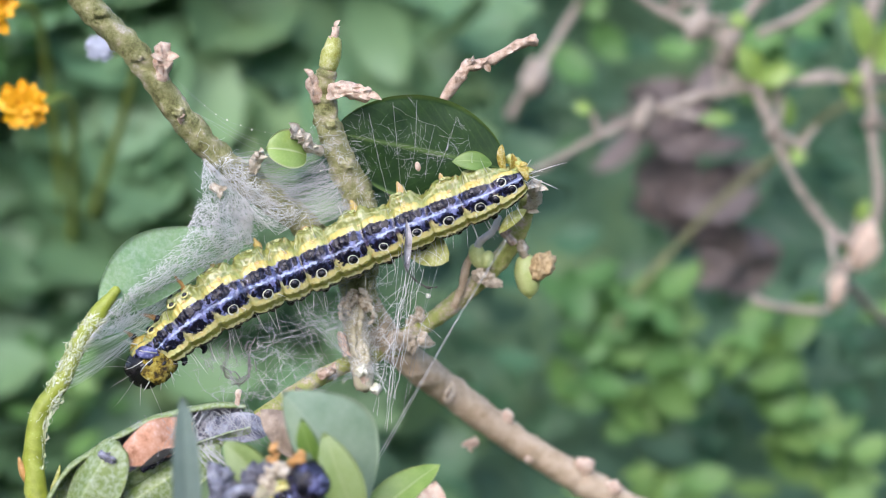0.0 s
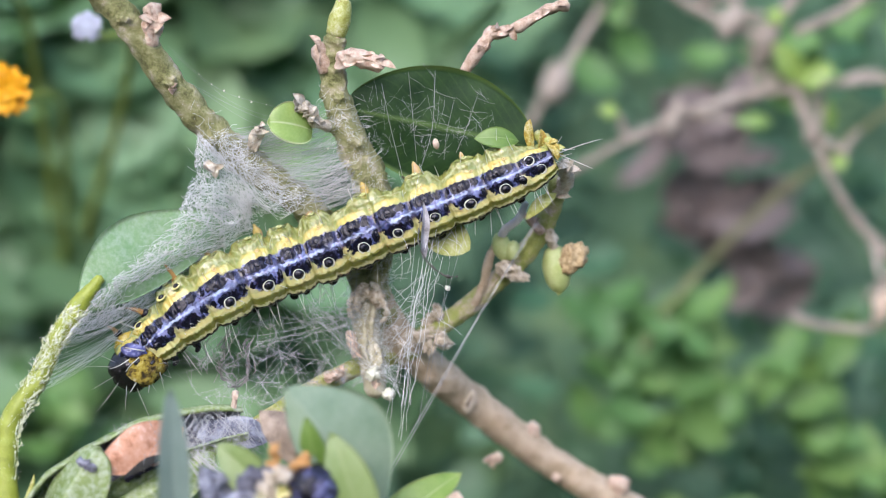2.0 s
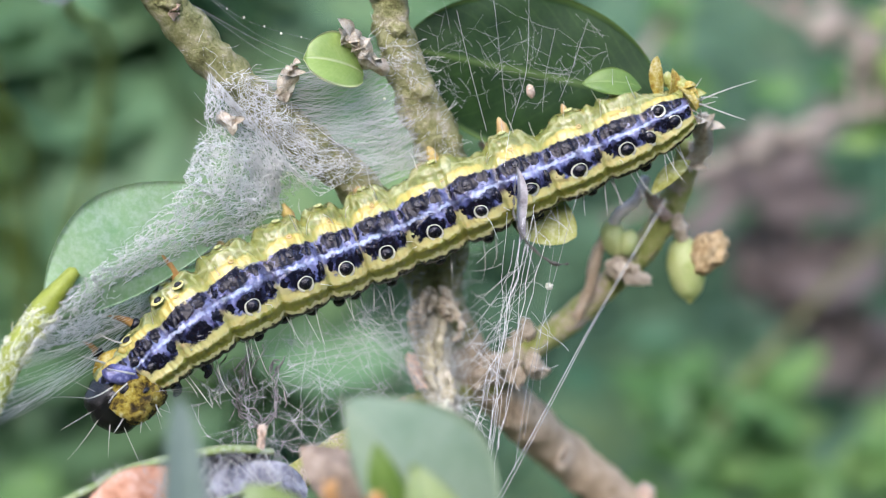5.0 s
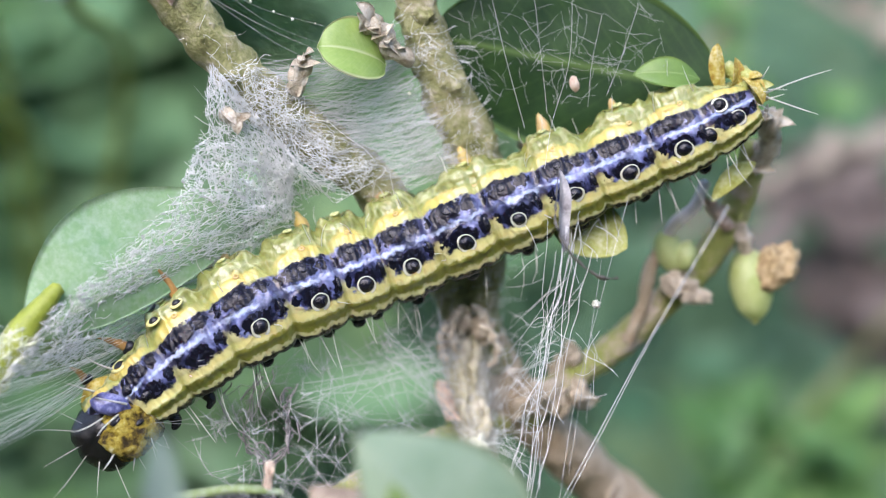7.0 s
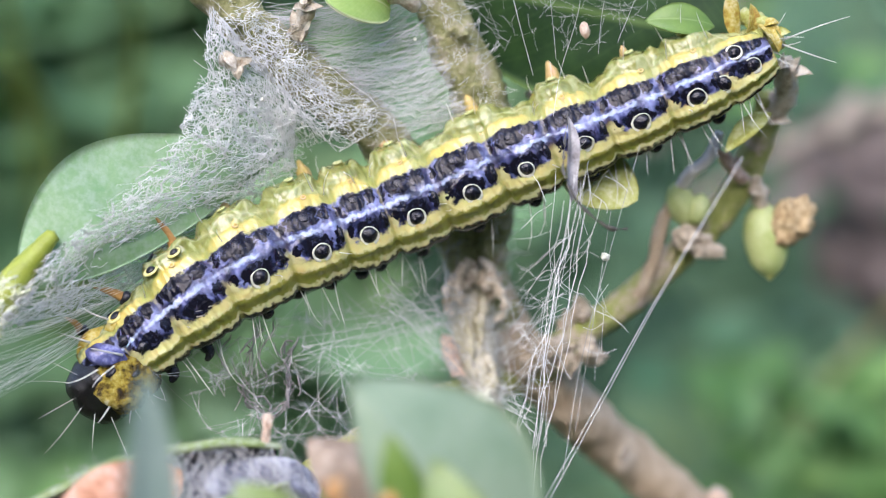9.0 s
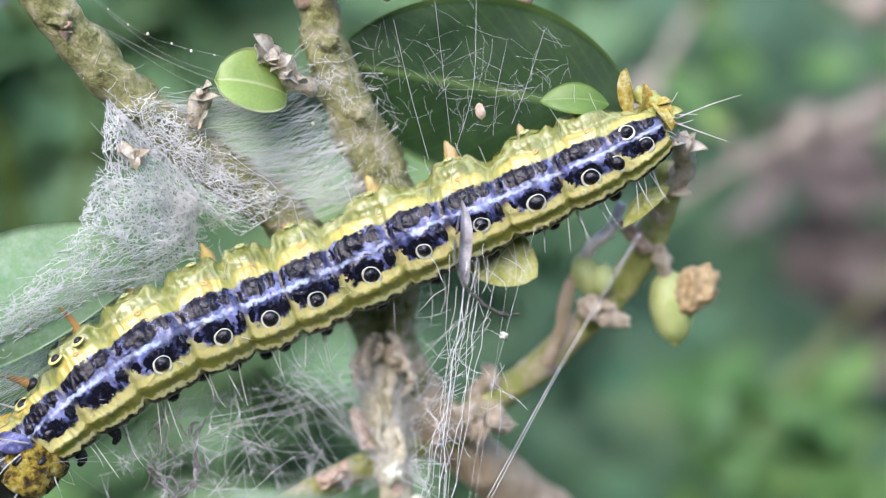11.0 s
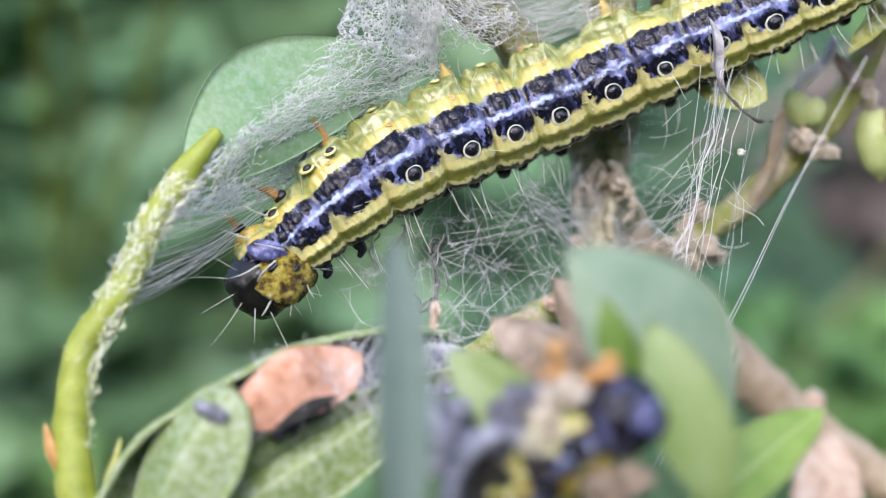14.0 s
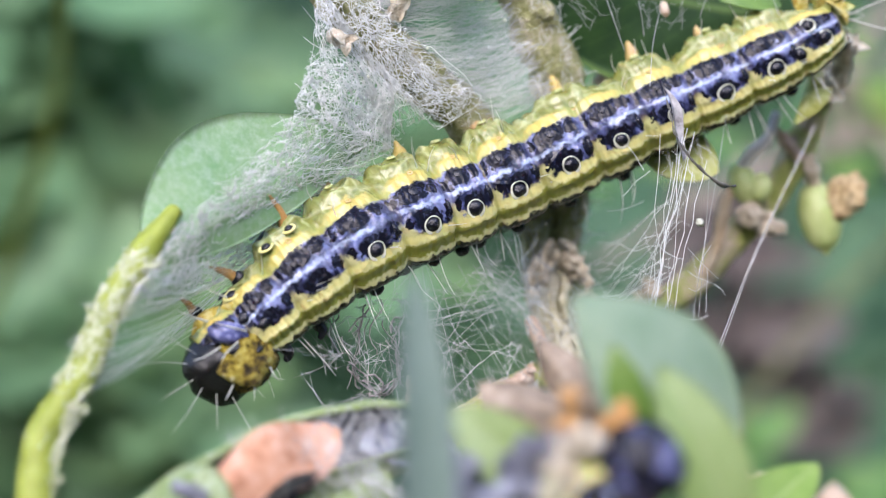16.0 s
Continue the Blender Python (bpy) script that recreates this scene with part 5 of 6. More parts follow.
def tangle(st, rng, lo, hi, count, length, radius=(0.016, 0.03), wave=0.6, lean=(0, 0, 0)):
    """Loose threads in all directions inside a box."""
    for i in range(count):
        c = Vector([rng.uniform(x, y) for x, y in zip(lo, hi)])
        d = (Vector([rng.gauss(0, 1) for _ in range(3)]) * Vector((1, 0.5, 1)) + Vector(lean)).normalized() * rng.uniform(0.4, 1) * length
        st.line(c - d / 2, c + d / 2, rng.uniform(*radius), 0, wave, 7, rng.random() * 90)


def fibres(st, rng, a, b, count, length, radius=(0.014, 0.028), bulge=(0, -0.5, 0), off=0.2, curl=0.5, lay=9.0):
    """Crinkled fibres lying on the skin between two lines, in all directions."""
    def at(s, t):
        q = on(a, s).lerp(on(b, s), t) + Vector(bulge) * 4 * t * (1 - t)
        return q + Vector((0, -1, 0)) * 0.35 * noise.noise(q * 0.6)
    span = sum((Vector(p) - Vector(q)).length for p, q in zip(a, a[1:]))
    for i in range(count):
        s, t, turn = rng.random(), rng.random(), rng.gauss(0.15, lay) if lay < 3 else rng.uniform(0, 6.28)
        wide = max((on(a, s) - on(b, s)).length, 1.0)
        lift = rng.uniform(0, off)
        path, steps, l = [], 11, length * rng.uniform(0.5, 1.2)
        for k in range(steps + 1):
            if not (-0.02 < s < 1.04 and 0.0 < t < 1.08 + lift * 0.2):
                break
            path.append(at(s, t) + Vector((0, -lift, 0)))
            turn += rng.gauss(0, curl)
            s += math.cos(turn) * l / steps / span
            t += math.sin(turn) * l / steps / wide
        if len(path) > 2:
            st.add(path, rng.uniform(*radius))


def net_skin(st, rng, a, b, count, radius=(0.012, 0.026), bulge=(0, -0.5, 0), off=0.3):
    """A fine irregular mesh lying on the skin between two lines, its knots tied to their nearest neighbours."""
    at = []
    for i in range(count):
        s, t = rng.random(), rng.random() ** 0.85
        q = on(a, s).lerp(on(b, s), t) + Vector(bulge) * 4 * t * (1 - t)
        at.append(q + Vector((0, -1, 0)) * (0.35 * noise.noise(q * 0.6) + rng.uniform(0, off)))
    for p in at:
        near = sorted(((q - p).length_squared, i) for i, q in enumerate(at))[1:5]
        for far_off, i in near[:2] + near[3:]:
            if far_off < 6:
                st.line(p, at[i], rng.uniform(*radius), 0, 0.1, 3, rng.random() * 40)


rng = random.Random(11)
EDGE = [(-23.9, -6.2, -7.2), (-21.4, -5.4, -3.4), (-18.0, -4.2, -0.4), (-15.2, -3.2, 2.6), (-14.2, -2.8, 5.6), (-13.6, -2.4, 9.6)]
BACK = [(-18.8, 0.6, -5.6), (-15.8, 0.8, -2.8), (-12.8, 1.2, -0.8), (-9.6, 1.4, 1.4), (-9.4, 0.8, 4.6), (-12.4, -0.6, 8.2)]
single("silk_sheet", sheet(bmesh.new(), EDGE[:5], BACK[:5]), SHEET, (-15, -3, 0), "white matted silk between leaf and stems", "silk web", kind="stuff")
st = Strands()
weave(st, rng, EDGE, BACK, 30, (0.01, 0.022), spread=0.35, drift=0.3, wave=0.7)
fibres(st, rng, EDGE[:5], BACK[:5], 420, 2.0, (0.013, 0.03), curl=0.9, lay=0.9, off=0.4)
net_skin(st, rng, EDGE[:5], BACK[:5], 900)
net_skin(st, rng, EDGE[3:], BACK[3:], 330)
fibres(st, rng, EDGE, BACK, 240, 2.4, (0.01, 0.024), curl=0.6, off=0.6)
fibres(st, rng, EDGE[3:], BACK[3:], 210, 3.0, (0.009, 0.022), curl=0.5, off=0.5)
STEM_SIDE = [(-13.4, -1.9, 8.6), (-11.6, -1.3, 6.6), (-9.4, -0.4, 4.2), (-7.2, 0.8, 2.2)]
STEM_FAR = [(-11.6, -1.5, 9.8), (-9.4, -0.6, 7.8), (-7.0, 0.4, 5.6), (-4.6, 1.8, 3.8)]
fibres(st, rng, [(-11.5, 0.6, 1.2), (-9.2, 0.8, 2.4), (-6.4, 1.4, 3.0)], [(-11.4, -1.4, 6.4), (-9.2, -0.4, 4.8), (-6.6, 0.6, 3.8)], 150, 2.2, (0.009, 0.02), (0, -0.3, 0), 0.6, 0.5)
fibres(st, rng, STEM_SIDE, STEM_FAR, 250, 2.6, (0.009, 0.024), (0, -0.3, 0), 0.5, 0.75)
fibres(st, rng, BACK[2:], STEM_SIDE, 150, 2.6, (0.011, 0.026), (0, -0.3, 0), 0.6, 0.7)
weave(st, rng, BACK[2:], [(-12, -1.6, 8.8), (-10, -0.6, 7.2), (-6, 1.4, 4.4)], 50, (0.01, 0.022), spread=0.5, drift=0.25, wave=0.9)
st.made("silk_web", SILK, (-15, -3, 0), "white matted silk threads over leaf and stem", "silk web")
# the fan from the green stem to the larva's head end
st = Strands()
weave(st, rng, [(-26.4, -7.4, -11.4), (-25.0, -6.9, -8.4), (-23.4, -6.2, -5.4)], [(-19.8, 0.2, -7.0), (-17.8, 0.6, -5.0), (-15.4, 0.9, -2.8)], 60, (0.007, 0.017), spread=0.22, drift=0.08, wave=0.12, bulge=(0.2, -0.2, -0.4))
st.made("silk_web", SILK, (-22, -5, -7), "fan of straight silk threads on a green stem", "silk web")
# between the two upright stems
st = Strands()
A2 = [(-11.4, -1.0, 9.4), (-9.0, 0.4, 7.0), (-6.2, 1.6, 4.8), (-4.4, 2.4, 3.4)]
B2 = [(-3.9, 1.0, 11.0), (-2.9, 1.4, 8.6), (-1.4, 2.0, 6.4), (-0.4, 2.4, 4.6)]
weave(st, rng, A2, B2, 330, (0.009, 0.021), spread=0.4, drift=0.12, wave=0.5, bulge=(0, 0, -0.3))
st.made("silk_web", SILK_FINE, (-6, 1, 7), "fine silk threads between two stems", "silk web")
single("silk_sheet", sheet(bmesh.new(), A2, B2, (0, 0.3, 0), 14, 12, 0.2), SHEET_THIN, (-6, 1, 7), "thin silk between two stems", "silk web", kind="stuff")
# fuzz on the stems' lower ends
st = Strands()
for line, r, count in (([(-14.6, -1.0, 11.6), (-11.9, 0.0, 8.8), (-8.4, 1.5, 5.8), (-5.3, 3.0, 3.3)], 1.3, 420), ([(-2.6, 2.1, 12.6), (-1.7, 2.5, 9.5), (0.0, 3.5, 5.9), (1.0, 4.6, 3.4)], 1.4, 750), ([(0.6, 7.0, -3.2), (0.2, 6.9, -7.6), (0.6, 6.0, -11.2)], 1.3, 420), ([(-28.0, -8.5, -18.4), (-27.7, -7.5, -13.4), (-25.9, -6.6, -10.3), (-24.6, -5.8, -7.4), (-22.9, -5.2, -4.6)], 0.75, 420), ([(0.0, 3.6, 5.0), (1.0, 4.9, 1.5), (0.7, 6.9, -3.2)], 1.35, 260)):
    for i in range(count):
        s = rng.random() ** 0.7
        c = on(line, s)
        a = rng.uniform(-2.8, 0.4)
        d = Vector((math.cos(a) * 0.8, math.sin(a), -math.cos(a) * 0.45)).normalized()
        p = c + d * r * rng.uniform(0.95, 1.12)
        q = p + Vector((rng.gauss(0, 0.4 * r), rng.gauss(0, 0.12), rng.gauss(0, 0.4 * r)))
        st.line(p, q, rng.uniform(0.007, 0.016), 0, 0.3 * r, 6, rng.random() * 60)
st.made("silk_web", SILK, (-4, 2, 6), "fuzzy silk wound on stems", "silk web")
# over the oval leaf
st = Strands()
fibres(st, rng, [(-2.0, 1.2, 8.6), (2.0, 1.0, 7.4), (6.0, 0.9, 7.6), (9.5, 0.9, 8.6)], [(-2.0, 1.6, 12.6), (2.0, 1.4, 11.8), (6.0, 1.2, 11.0), (9.5, 1.2, 10.6)], 90, 1.5, (0.005, 0.01), (0, -0.3, 0), 0.5, 0.2)
fibres(st, rng, [(-1.0, 1.2, 10.0), (5.0, 1.0, 9.6), (11.0, 0.9, 9.6)], [(-0.5, 1.6, 14.0), (5.0, 1.4, 14.6), (10.5, 1.2, 12.6)], 50, 2.4, (0.004, 0.01), (0, -0.3, 0), 0.6, 0.1)
st.made("silk_web", SILK_FINE, (4, 0, 10), "thin silk threads over an oval leaf", "silk web")
# under the larva, down to the node and the cut twig
def net(st, rng, corners, count, radius=(0.008, 0.02), depth=1.2, reach=4):
    """A loose mesh: knots strewn between four corners, each tied to its nearest neighbours by a slack thread."""
    a, b, c, d = [Vector(p) for p in corners]
    knots_at = []
    for i in range(count):
        s, t = rng.random(), rng.random()
        knots_at.append(a.lerp(b, s).lerp(d.lerp(c, s), t) + Vector((rng.gauss(0, 0.2), rng.gauss(0, depth), rng.gauss(0, 0.2))))
    for p in knots_at:
        near = sorted(knots_at, key=lambda q: (q - p).length)[1:1 + reach]
        for q in near[::2] + near[1:2]:
            e = (q - p) * rng.uniform(0.0, 0.35)
            st.line(p - e, q + e * rng.random(), rng.uniform(*radius), rng.uniform(-0.05, 0.12), 0.12, 4, rng.random() * 40)


st = Strands()
net(st, rng, [(-15.5, 0.2, -8.6), (-0.6, 4.2, -1.6), (0.4, 5.4, -12.4), (-9.0, 0.4, -14.0)], 150, (0.006, 0.014), reach=5)
net(st, rng, [(-16.5, -0.6, -9.5), (-8.0, 1.6, -5.0), (-6.0, 1.6, -13.4), (-12.0, -0.8, -13.8)], 60, (0.006, 0.013))
weave(st, rng, [(-14, 0.5, -7.5), (-8, 2, -5), (-2, 3.5, -2)], [(-12, 0, -13), (-5.5, 2.5, -12.5), (0.5, 5.0, -10.5)], 26, (0.008, 0.02), spread=0.9, drift=0.35, wave=0.5)
weave(st, rng, [(-10, 1, -9), (-5, 2, -6), (-3, 3, -4)], [(-0.5, 5.2, -5.5), (0.4, 4.8, -8), (0.8, 4.8, -11.5)], 34, (0.009, 0.022), spread=0.5, drift=0.4, wave=0.4)
st.made("silk_web", SILK_FINE, (-6, 2, -7), "loose net of silk threads under the larva", "silk web")
# by the shed skin and the capsule stem
st = Strands()
tangle(st, rng, (3, -2.0, -9), (7.5, 2, 1), 30, 2.8, (0.01, 0.02), 0.45, (0, 0, 0.8))
for i in range(10):
    top = Vector((5.0 + rng.gauss(0, 0.5), -4.0 + rng.gauss(0, 0.6), 0.2 + rng.gauss(0, 1.0)))
    st.line(top, (3.1 + rng.gauss(0, 0.7), 1.0 + rng.gauss(0, 0.8), -14 + rng.gauss(0, 1.5)), rng.uniform(0.014, 0.034), 0, 0.5, 12, i * 3.7)
weave(st, rng, [(2.0, 4.5, -4.0), (1.6, 5.0, -8.0), (1.2, 4.6, -12.0)], [(5.2, -1.0, -2.0), (4.6, -0.5, -6.0), (3.4, 0.8, -12.0)], 46, (0.009, 0.022), 0.4, 0.3, 0.6)
st.made("silk_web", SILK, (5, 0, -5), "hanging bundle of white silk threads", "silk web")
# over the folded leaves
st = Strands()
weave(st, rng, [(-19, -9.6, -13.6), (-14, -8.4, -12.6), (-9, -6.8, -12.6)], [(-17, -11.0, -16.8), (-12.5, -9.6, -15.8), (-8.0, -7.2, -15.4)], 110, (0.012, 0.026), 0.3, 0.35, 0.7)
weave(st, rng, [(-14, -9.6, -15.2), (-12.6, -9.4, -15.6)], [(-10.2, -9.6, -19.4), (-9.2, -9.2, -18.0)], 16, (0.03, 0.05), 0.25, 0.2, 0.1)
st.made("silk_web", SILK_FINE, (-14, -9, -14), "silk threads tying folded leaves", "silk web")


def thread(points, radius, label, group="long silk threads"):
    st = Strands()
    st.add(spline(points, 6), radius)
    ob = st.made("silk_thread", SILK_FINE, points[0], label, "silk thread", kind="")
    return tagged(ob, group=group)


def taut_thread(points, r):
    thread(points, r * 0.42, "single taut white silk thread")


taut_thread([(14.2, 1.5, 2.2), (9.7, -0.6, -5.0), (6.2, -3.4, -10.8), (1.2, -5.6, -19.5)], 0.06)
taut_thread([(14.3, 1.5, 2.1), (9.8, -0.5, -5.05), (6.35, -3.3, -10.9), (1.5, -5.5, -19.5)], 0.05)
taut_thread([(1.2, 0.2, 13.6), (2.0, -0.4, 10.0), (3.0, -0.8, 6.2)], 0.04)
taut_thread([(5.6, 0.0, 14.8), (5.4, -0.8, 10.0), (4.4, -1.6, 6.4), (4.0, -2.0, 4.0)], 0.035)
taut_thread([(9.2, 0.4, 13.0), (8.2, -0.2, 10.0), (7.4, -0.4, 8.0)], 0.03)
taut_thread([(3.4, 0.0, 14.6), (4.0, -0.6, 9.0), (4.2, -0.6, 7.0)], 0.03)
taut_thread([(7.2, 0.2, 12.4), (6.6, -0.3, 9.6), (6.4, -0.3, 7.4)], 0.025)
taut_thread([(8.6, -0.4, 2.6), (7.4, -1.6, -1.4), (5.6, -2.6, -8.0), (4.6, -3.2, -14.0)], 0.035)
taut_thread([(7.0, -2.0, -0.8), (6.5, -2.4, -4.0), (5.2, -3.0, -12.0)], 0.03)
taut_thread([(-16.0, -2.2, 16.4), (-12.0, -1.4, 13.0), (-7.4, -0.6, 11.6)], 0.022)
taut_thread([(-15.6, -2.0, 15.8), (-11.0, -1.2, 12.0), (-6.0, 0.2, 10.2)], 0.022)
taut_thread([(-14.6, -1.6, 13.6), (-10.0, -0.8, 11.2), (-5.0, 0.6, 9.4)], 0.03)
taut_thread([(-14.0, -1.6, 13.2), (-9.6, -0.6, 10.4), (-4.8, 0.8, 8.8)], 0.025)
# beads of dew and frass on the threads
bead_group = "specks on silk"
for p, r in (((6.85, -0.3, -3.2), 0.2), ((-12.6, -1.6, 13.4), 0.1), ((-11.6, -1.5, 12.9), 0.12), ((-10.4, -1.2, 12.4), 0.1), ((-9.4, -1.0, 12.0), 0.12), ((-13.6, -1.8, 14.2), 0.09), ((-8.2, -0.9, 11.8), 0.08),
             ((2.0, 4.4, -13.0), 0.5), ((0.6, 4.6, -11.3), 0.55), ((-3.2, 0.6, 8.2), 0.14), ((-7.6, 0.0, 6.6), 0.12), ((-8.8, -0.2, 6.2), 0.13), ((-11.0, -1.6, 4.8), 0.12), ((-9.0, -1.0, 3.6), 0.1)):
    r = r * 0.6 if r < 0.15 else r
    single("speck", blob(bmesh.new(), p, (r, r * 0.8, r), (0, 0, 1), 0.7, 2.2, 3, p[0]), WHITE_RING, p, "whitish speck caught on silk", "speck", bead_group)


# the shed skin that hangs before the larva
def shed_skin():
    ob = thing("shed_skin", (4.9, -4.2, 2.3), "grey-brown shred of shed skin hanging on silk", "shed skin")
    bm = bmesh.new()
    leaf(bm, (4.9, -5.0, -0.3), (4.9, -2.0, 4.3), (0.4, -1, 0), 0.85, 0.3, 0.5, 0.05, 18, 4, ripple=1.1, widest=0.3)
    part("skin", bm, SHRED, ob, "translucent grey skin")
    part("strip", tube(bmesh.new(), [(4.8, -1.5, 4.3), (4.5, -3.8, 2.4), (4.45, -5.0, 0.9), (5.15, -5.4, -0.5), (6.6, -5.0, -1.65), (7.6, -4.5, -1.75)], [0.03, 0.05, 0.07, 0.08, 0.1, 0.04], 8, 8, 0.12, 2.4), SHRED_DARK, ob, "dark curled strip")
    return ob


SHRED = mottled("shed_skin_grey", [(0.3, (0.12, 0.11, 0.1)), (0.5, (0.36, 0.34, 0.33)), (0.7, (0.6, 0.58, 0.56))], 1.2, 7.0, 0.5, 0.5, through=0.35)
SHRED_DARK = mottled("shed_skin_dark", [(0.3, (0.03, 0.03, 0.025)), (0.7, (0.16, 0.15, 0.12))], 1.2, 7.0, 0.5, 0.5)
shed_skin()
st = Strands()
rng = random.Random(31)
SHRED_LOOP = [(-11.0, 0.6, -6.8), (-12.0, 0.4, -8.2), (-12.1, 0.2, -10.7), (-10.9, 0.3, -11.8), (-9.4, 0.5, -10.5), (-10.0, 0.7, -8.7), (-9.2, 0.9, -7.2)]
for i in range(46):
    at = rng.random() * 0.86
    a, b = on(SHRED_LOOP, at) + jitter(rng, 0.22), on(SHRED_LOOP, at + rng.uniform(0.06, 0.14)) + jitter(rng, 0.22)
    st.line(a, b, rng.uniform(0.02, 0.075), 0, 0.5, 8, i)
for i in range(8):
    a = Vector((-12.0 + rng.gauss(0, 1.4), 0.3, -7.6 + rng.gauss(0, 0.8)))
    st.line(a, a + Vector((rng.gauss(0, 0.5), rng.gauss(0, 0.3), rng.uniform(-3.0, -1.0))), rng.uniform(0.02, 0.05), 0, 0.9, 8, i)
st.made("skin_shreds", SHRED, (-11, 0.5, -9), "grey shreds of old skin tangled in silk", "shed skin")

# ---- background: hedge foliage, bare twigs, flowers, ground ----
GROUND_Z = -300.0
SOIL = mottled("soil_and_moss", [(0.3, (0.02, 0.025, 0.01)), (0.5, (0.05, 0.06, 0.025)), (0.7, (0.09, 0.11, 0.04))], 0.02, 0.15, 0.9, 0.5)
bm = bmesh.new()
bmesh.ops.create_grid(bm, x_segments=40, y_segments=40, size=400000)
for v in bm.verts:
    v.co.z = GROUND_Z
single("ground", bm, SOIL, (0, 0, GROUND_Z), "dark mossy soil under the hedge", "ground", kind="structure")


def foliage_material(name, stops, single_tone=0.35):
    k = Nodes(name)
    g = k.add("ShaderNodeNewGeometry")
    c = k.coords()
    big = k.ramp(k.noise(c, 0.014, 3), [(0.3, (0, 0, 0)), (0.7, (1, 1, 1))])
    f = k.math("ADD", k.math("MULTIPLY", g.outputs["Random Per Island"], single_tone), k.math("MULTIPLY", big, 1 - single_tone))
    colour = k.ramp(f, stops)
    k.base(colour, 0.5, 0.4)
    k.bump(k.noise(c, 0.8, 3), 0.2, 0.0003)
    k.glow_through(colour, 0.3)
    return k.m


FOLIAGE = foliage_material("hedge_leaves", [(0.1, (0.037, 0.1, 0.058)), (0.4, (0.061, 0.145, 0.08)), (0.7, (0.104, 0.2, 0.095)), (0.9, (0.195, 0.28, 0.1))], 0.18)
FOLIAGE_LIGHT = foliage_material("young_leaves", [(0.1, (0.07, 0.18, 0.055)), (0.5, (0.13, 0.27, 0.075)), (0.9, (0.23, 0.36, 0.1))], 0.3)
HEDGE_FACE = mottled("hedge_face_green", [(0.36, (0.036, 0.088, 0.054)), (0.46, (0.055, 0.12, 0.07)), (0.57, (0.078, 0.15, 0.072)), (0.66, (0.156, 0.215, 0.08))], 0.012, 0.04, 0.8, 0.4, depth=0.001)
# darker green that carries the shade within the hedge in its colour
HEDGE_SHADE = mottled("hedge_painted_shade", [(0.3, (0.012, 0.03, 0.016)), (0.5, (0.03, 0.07, 0.035)), (0.7, (0.05, 0.11, 0.045))], 0.04, 0.2, 0.9, 0.6, depth=0.002)


def scatter(name, lo, hi, count, size, material, label, category, seed):
    """Many small leaves, each a folded blade of four faces."""
    rng = random.Random(seed)
    verts, faces = [], []
    for i in range(count):
        c = Vector([rng.uniform(a, b) for a, b in zip(lo, hi)])
        d = Vector((rng.gauss(0, 1), rng.gauss(0, 0.6), rng.gauss(0.2, 0.8))).normalized()
        n = Vector((rng.gauss(0, 0.5), -1, rng.gauss(0.6, 0.5)))
        n = (n - d * n.dot(d)).normalized()
        s = d.cross(n)
        l = rng.uniform(*size)
        w = l * rng.uniform(0.25, 0.33)
        k = len(verts)
        pts = [c - d * l / 2, c - d * l * 0.2 + s * w, c + d * l * 0.25 + s * w * 0.9, c + d * l / 2, c + d * l * 0.25 - s * w * 0.9, c - d * l * 0.2 - s * w, c - d * l * 0.2 - n * w * 0.3, c + d * l * 0.25 - n * w * 0.3]
        verts += pts
        faces += [(k, k + 6, k + 1), (k + 1, k + 6, k + 7, k + 2), (k + 2, k + 7, k + 3), (k, k + 5, k + 6), (k + 5, k + 4, k + 7, k + 6), (k + 4, k + 3, k + 7)]
    me = bpy.data.meshes.new(name)
    base = Vector(((lo[0] + hi[0]) / 2, (lo[1] + hi[1]) / 2, lo[2]))
    me.from_pydata([tuple((v - base) * MM) for v in verts], [], faces)
    for f in me.polygons:
        f.use_smooth = True
    me.materials.append(material)
    ob = new(name, me)
    ob.location = base * MM
    return tagged(ob, label, category, "", "stuff")


def face(x, z):
    """Depth of the hedge's bumpy face."""
    return 590 + 60 * noise.noise(Vector((x, 0, z)) * 0.009) + 22 * noise.noise(Vector((x, 9, z)) * 0.025)


def fine_foliage():
    """A mass of tiny leaves on a bumpy hedge face."""
    rng = random.Random(5)
    verts, faces = [], []
    for i in range(60000):
        x, z = rng.uniform(-400, 400), rng.uniform(-280, 300)
        y = face(x, z) + rng.uniform(0, 12)
        c = Vector((x, y, z))
        d = Vector((rng.gauss(0, 1), rng.gauss(0, 0.6), rng.gauss(0.2, 0.8))).normalized()
        n = Vector((rng.gauss(0, 0.25), -1, rng.gauss(0.5, 0.2)))
        s = d.cross((n - d * n.dot(d)).normalized())
        l = rng.uniform(1.8, 3.6)
        w = l * 0.36
        k = len(verts)
        verts += [c - d * l / 2, c + s * w, c + d * l / 2, c - s * w]
        faces.append((k, k + 1, k + 2, k + 3))
    me = bpy.data.meshes.new("hedge_foliage")
    base = Vector((0, 600, GROUND_Z))
    me.from_pydata([tuple((v - base) * MM) for v in verts], [], faces)
    me.materials.append(FOLIAGE)
    ob = new("hedge_foliage", me)
    ob.location = base * MM
    return tagged(ob, "dense small dark green hedge leaves behind", "foliage", "", "stuff")


fine_foliage()
for lo, hi, n, seed in (((-900, 580, -300), (-380, 700, 560), 2600, 1), ((380, 580, -300), (900, 700, 560), 2600, 6), ((-400, 580, 290), (400, 700, 560), 1500, 7)):
    scatter("hedge_foliage", lo, hi, n, (16, 30), FOLIAGE, "dark green leaves of a dense hedge behind", "foliage", seed)


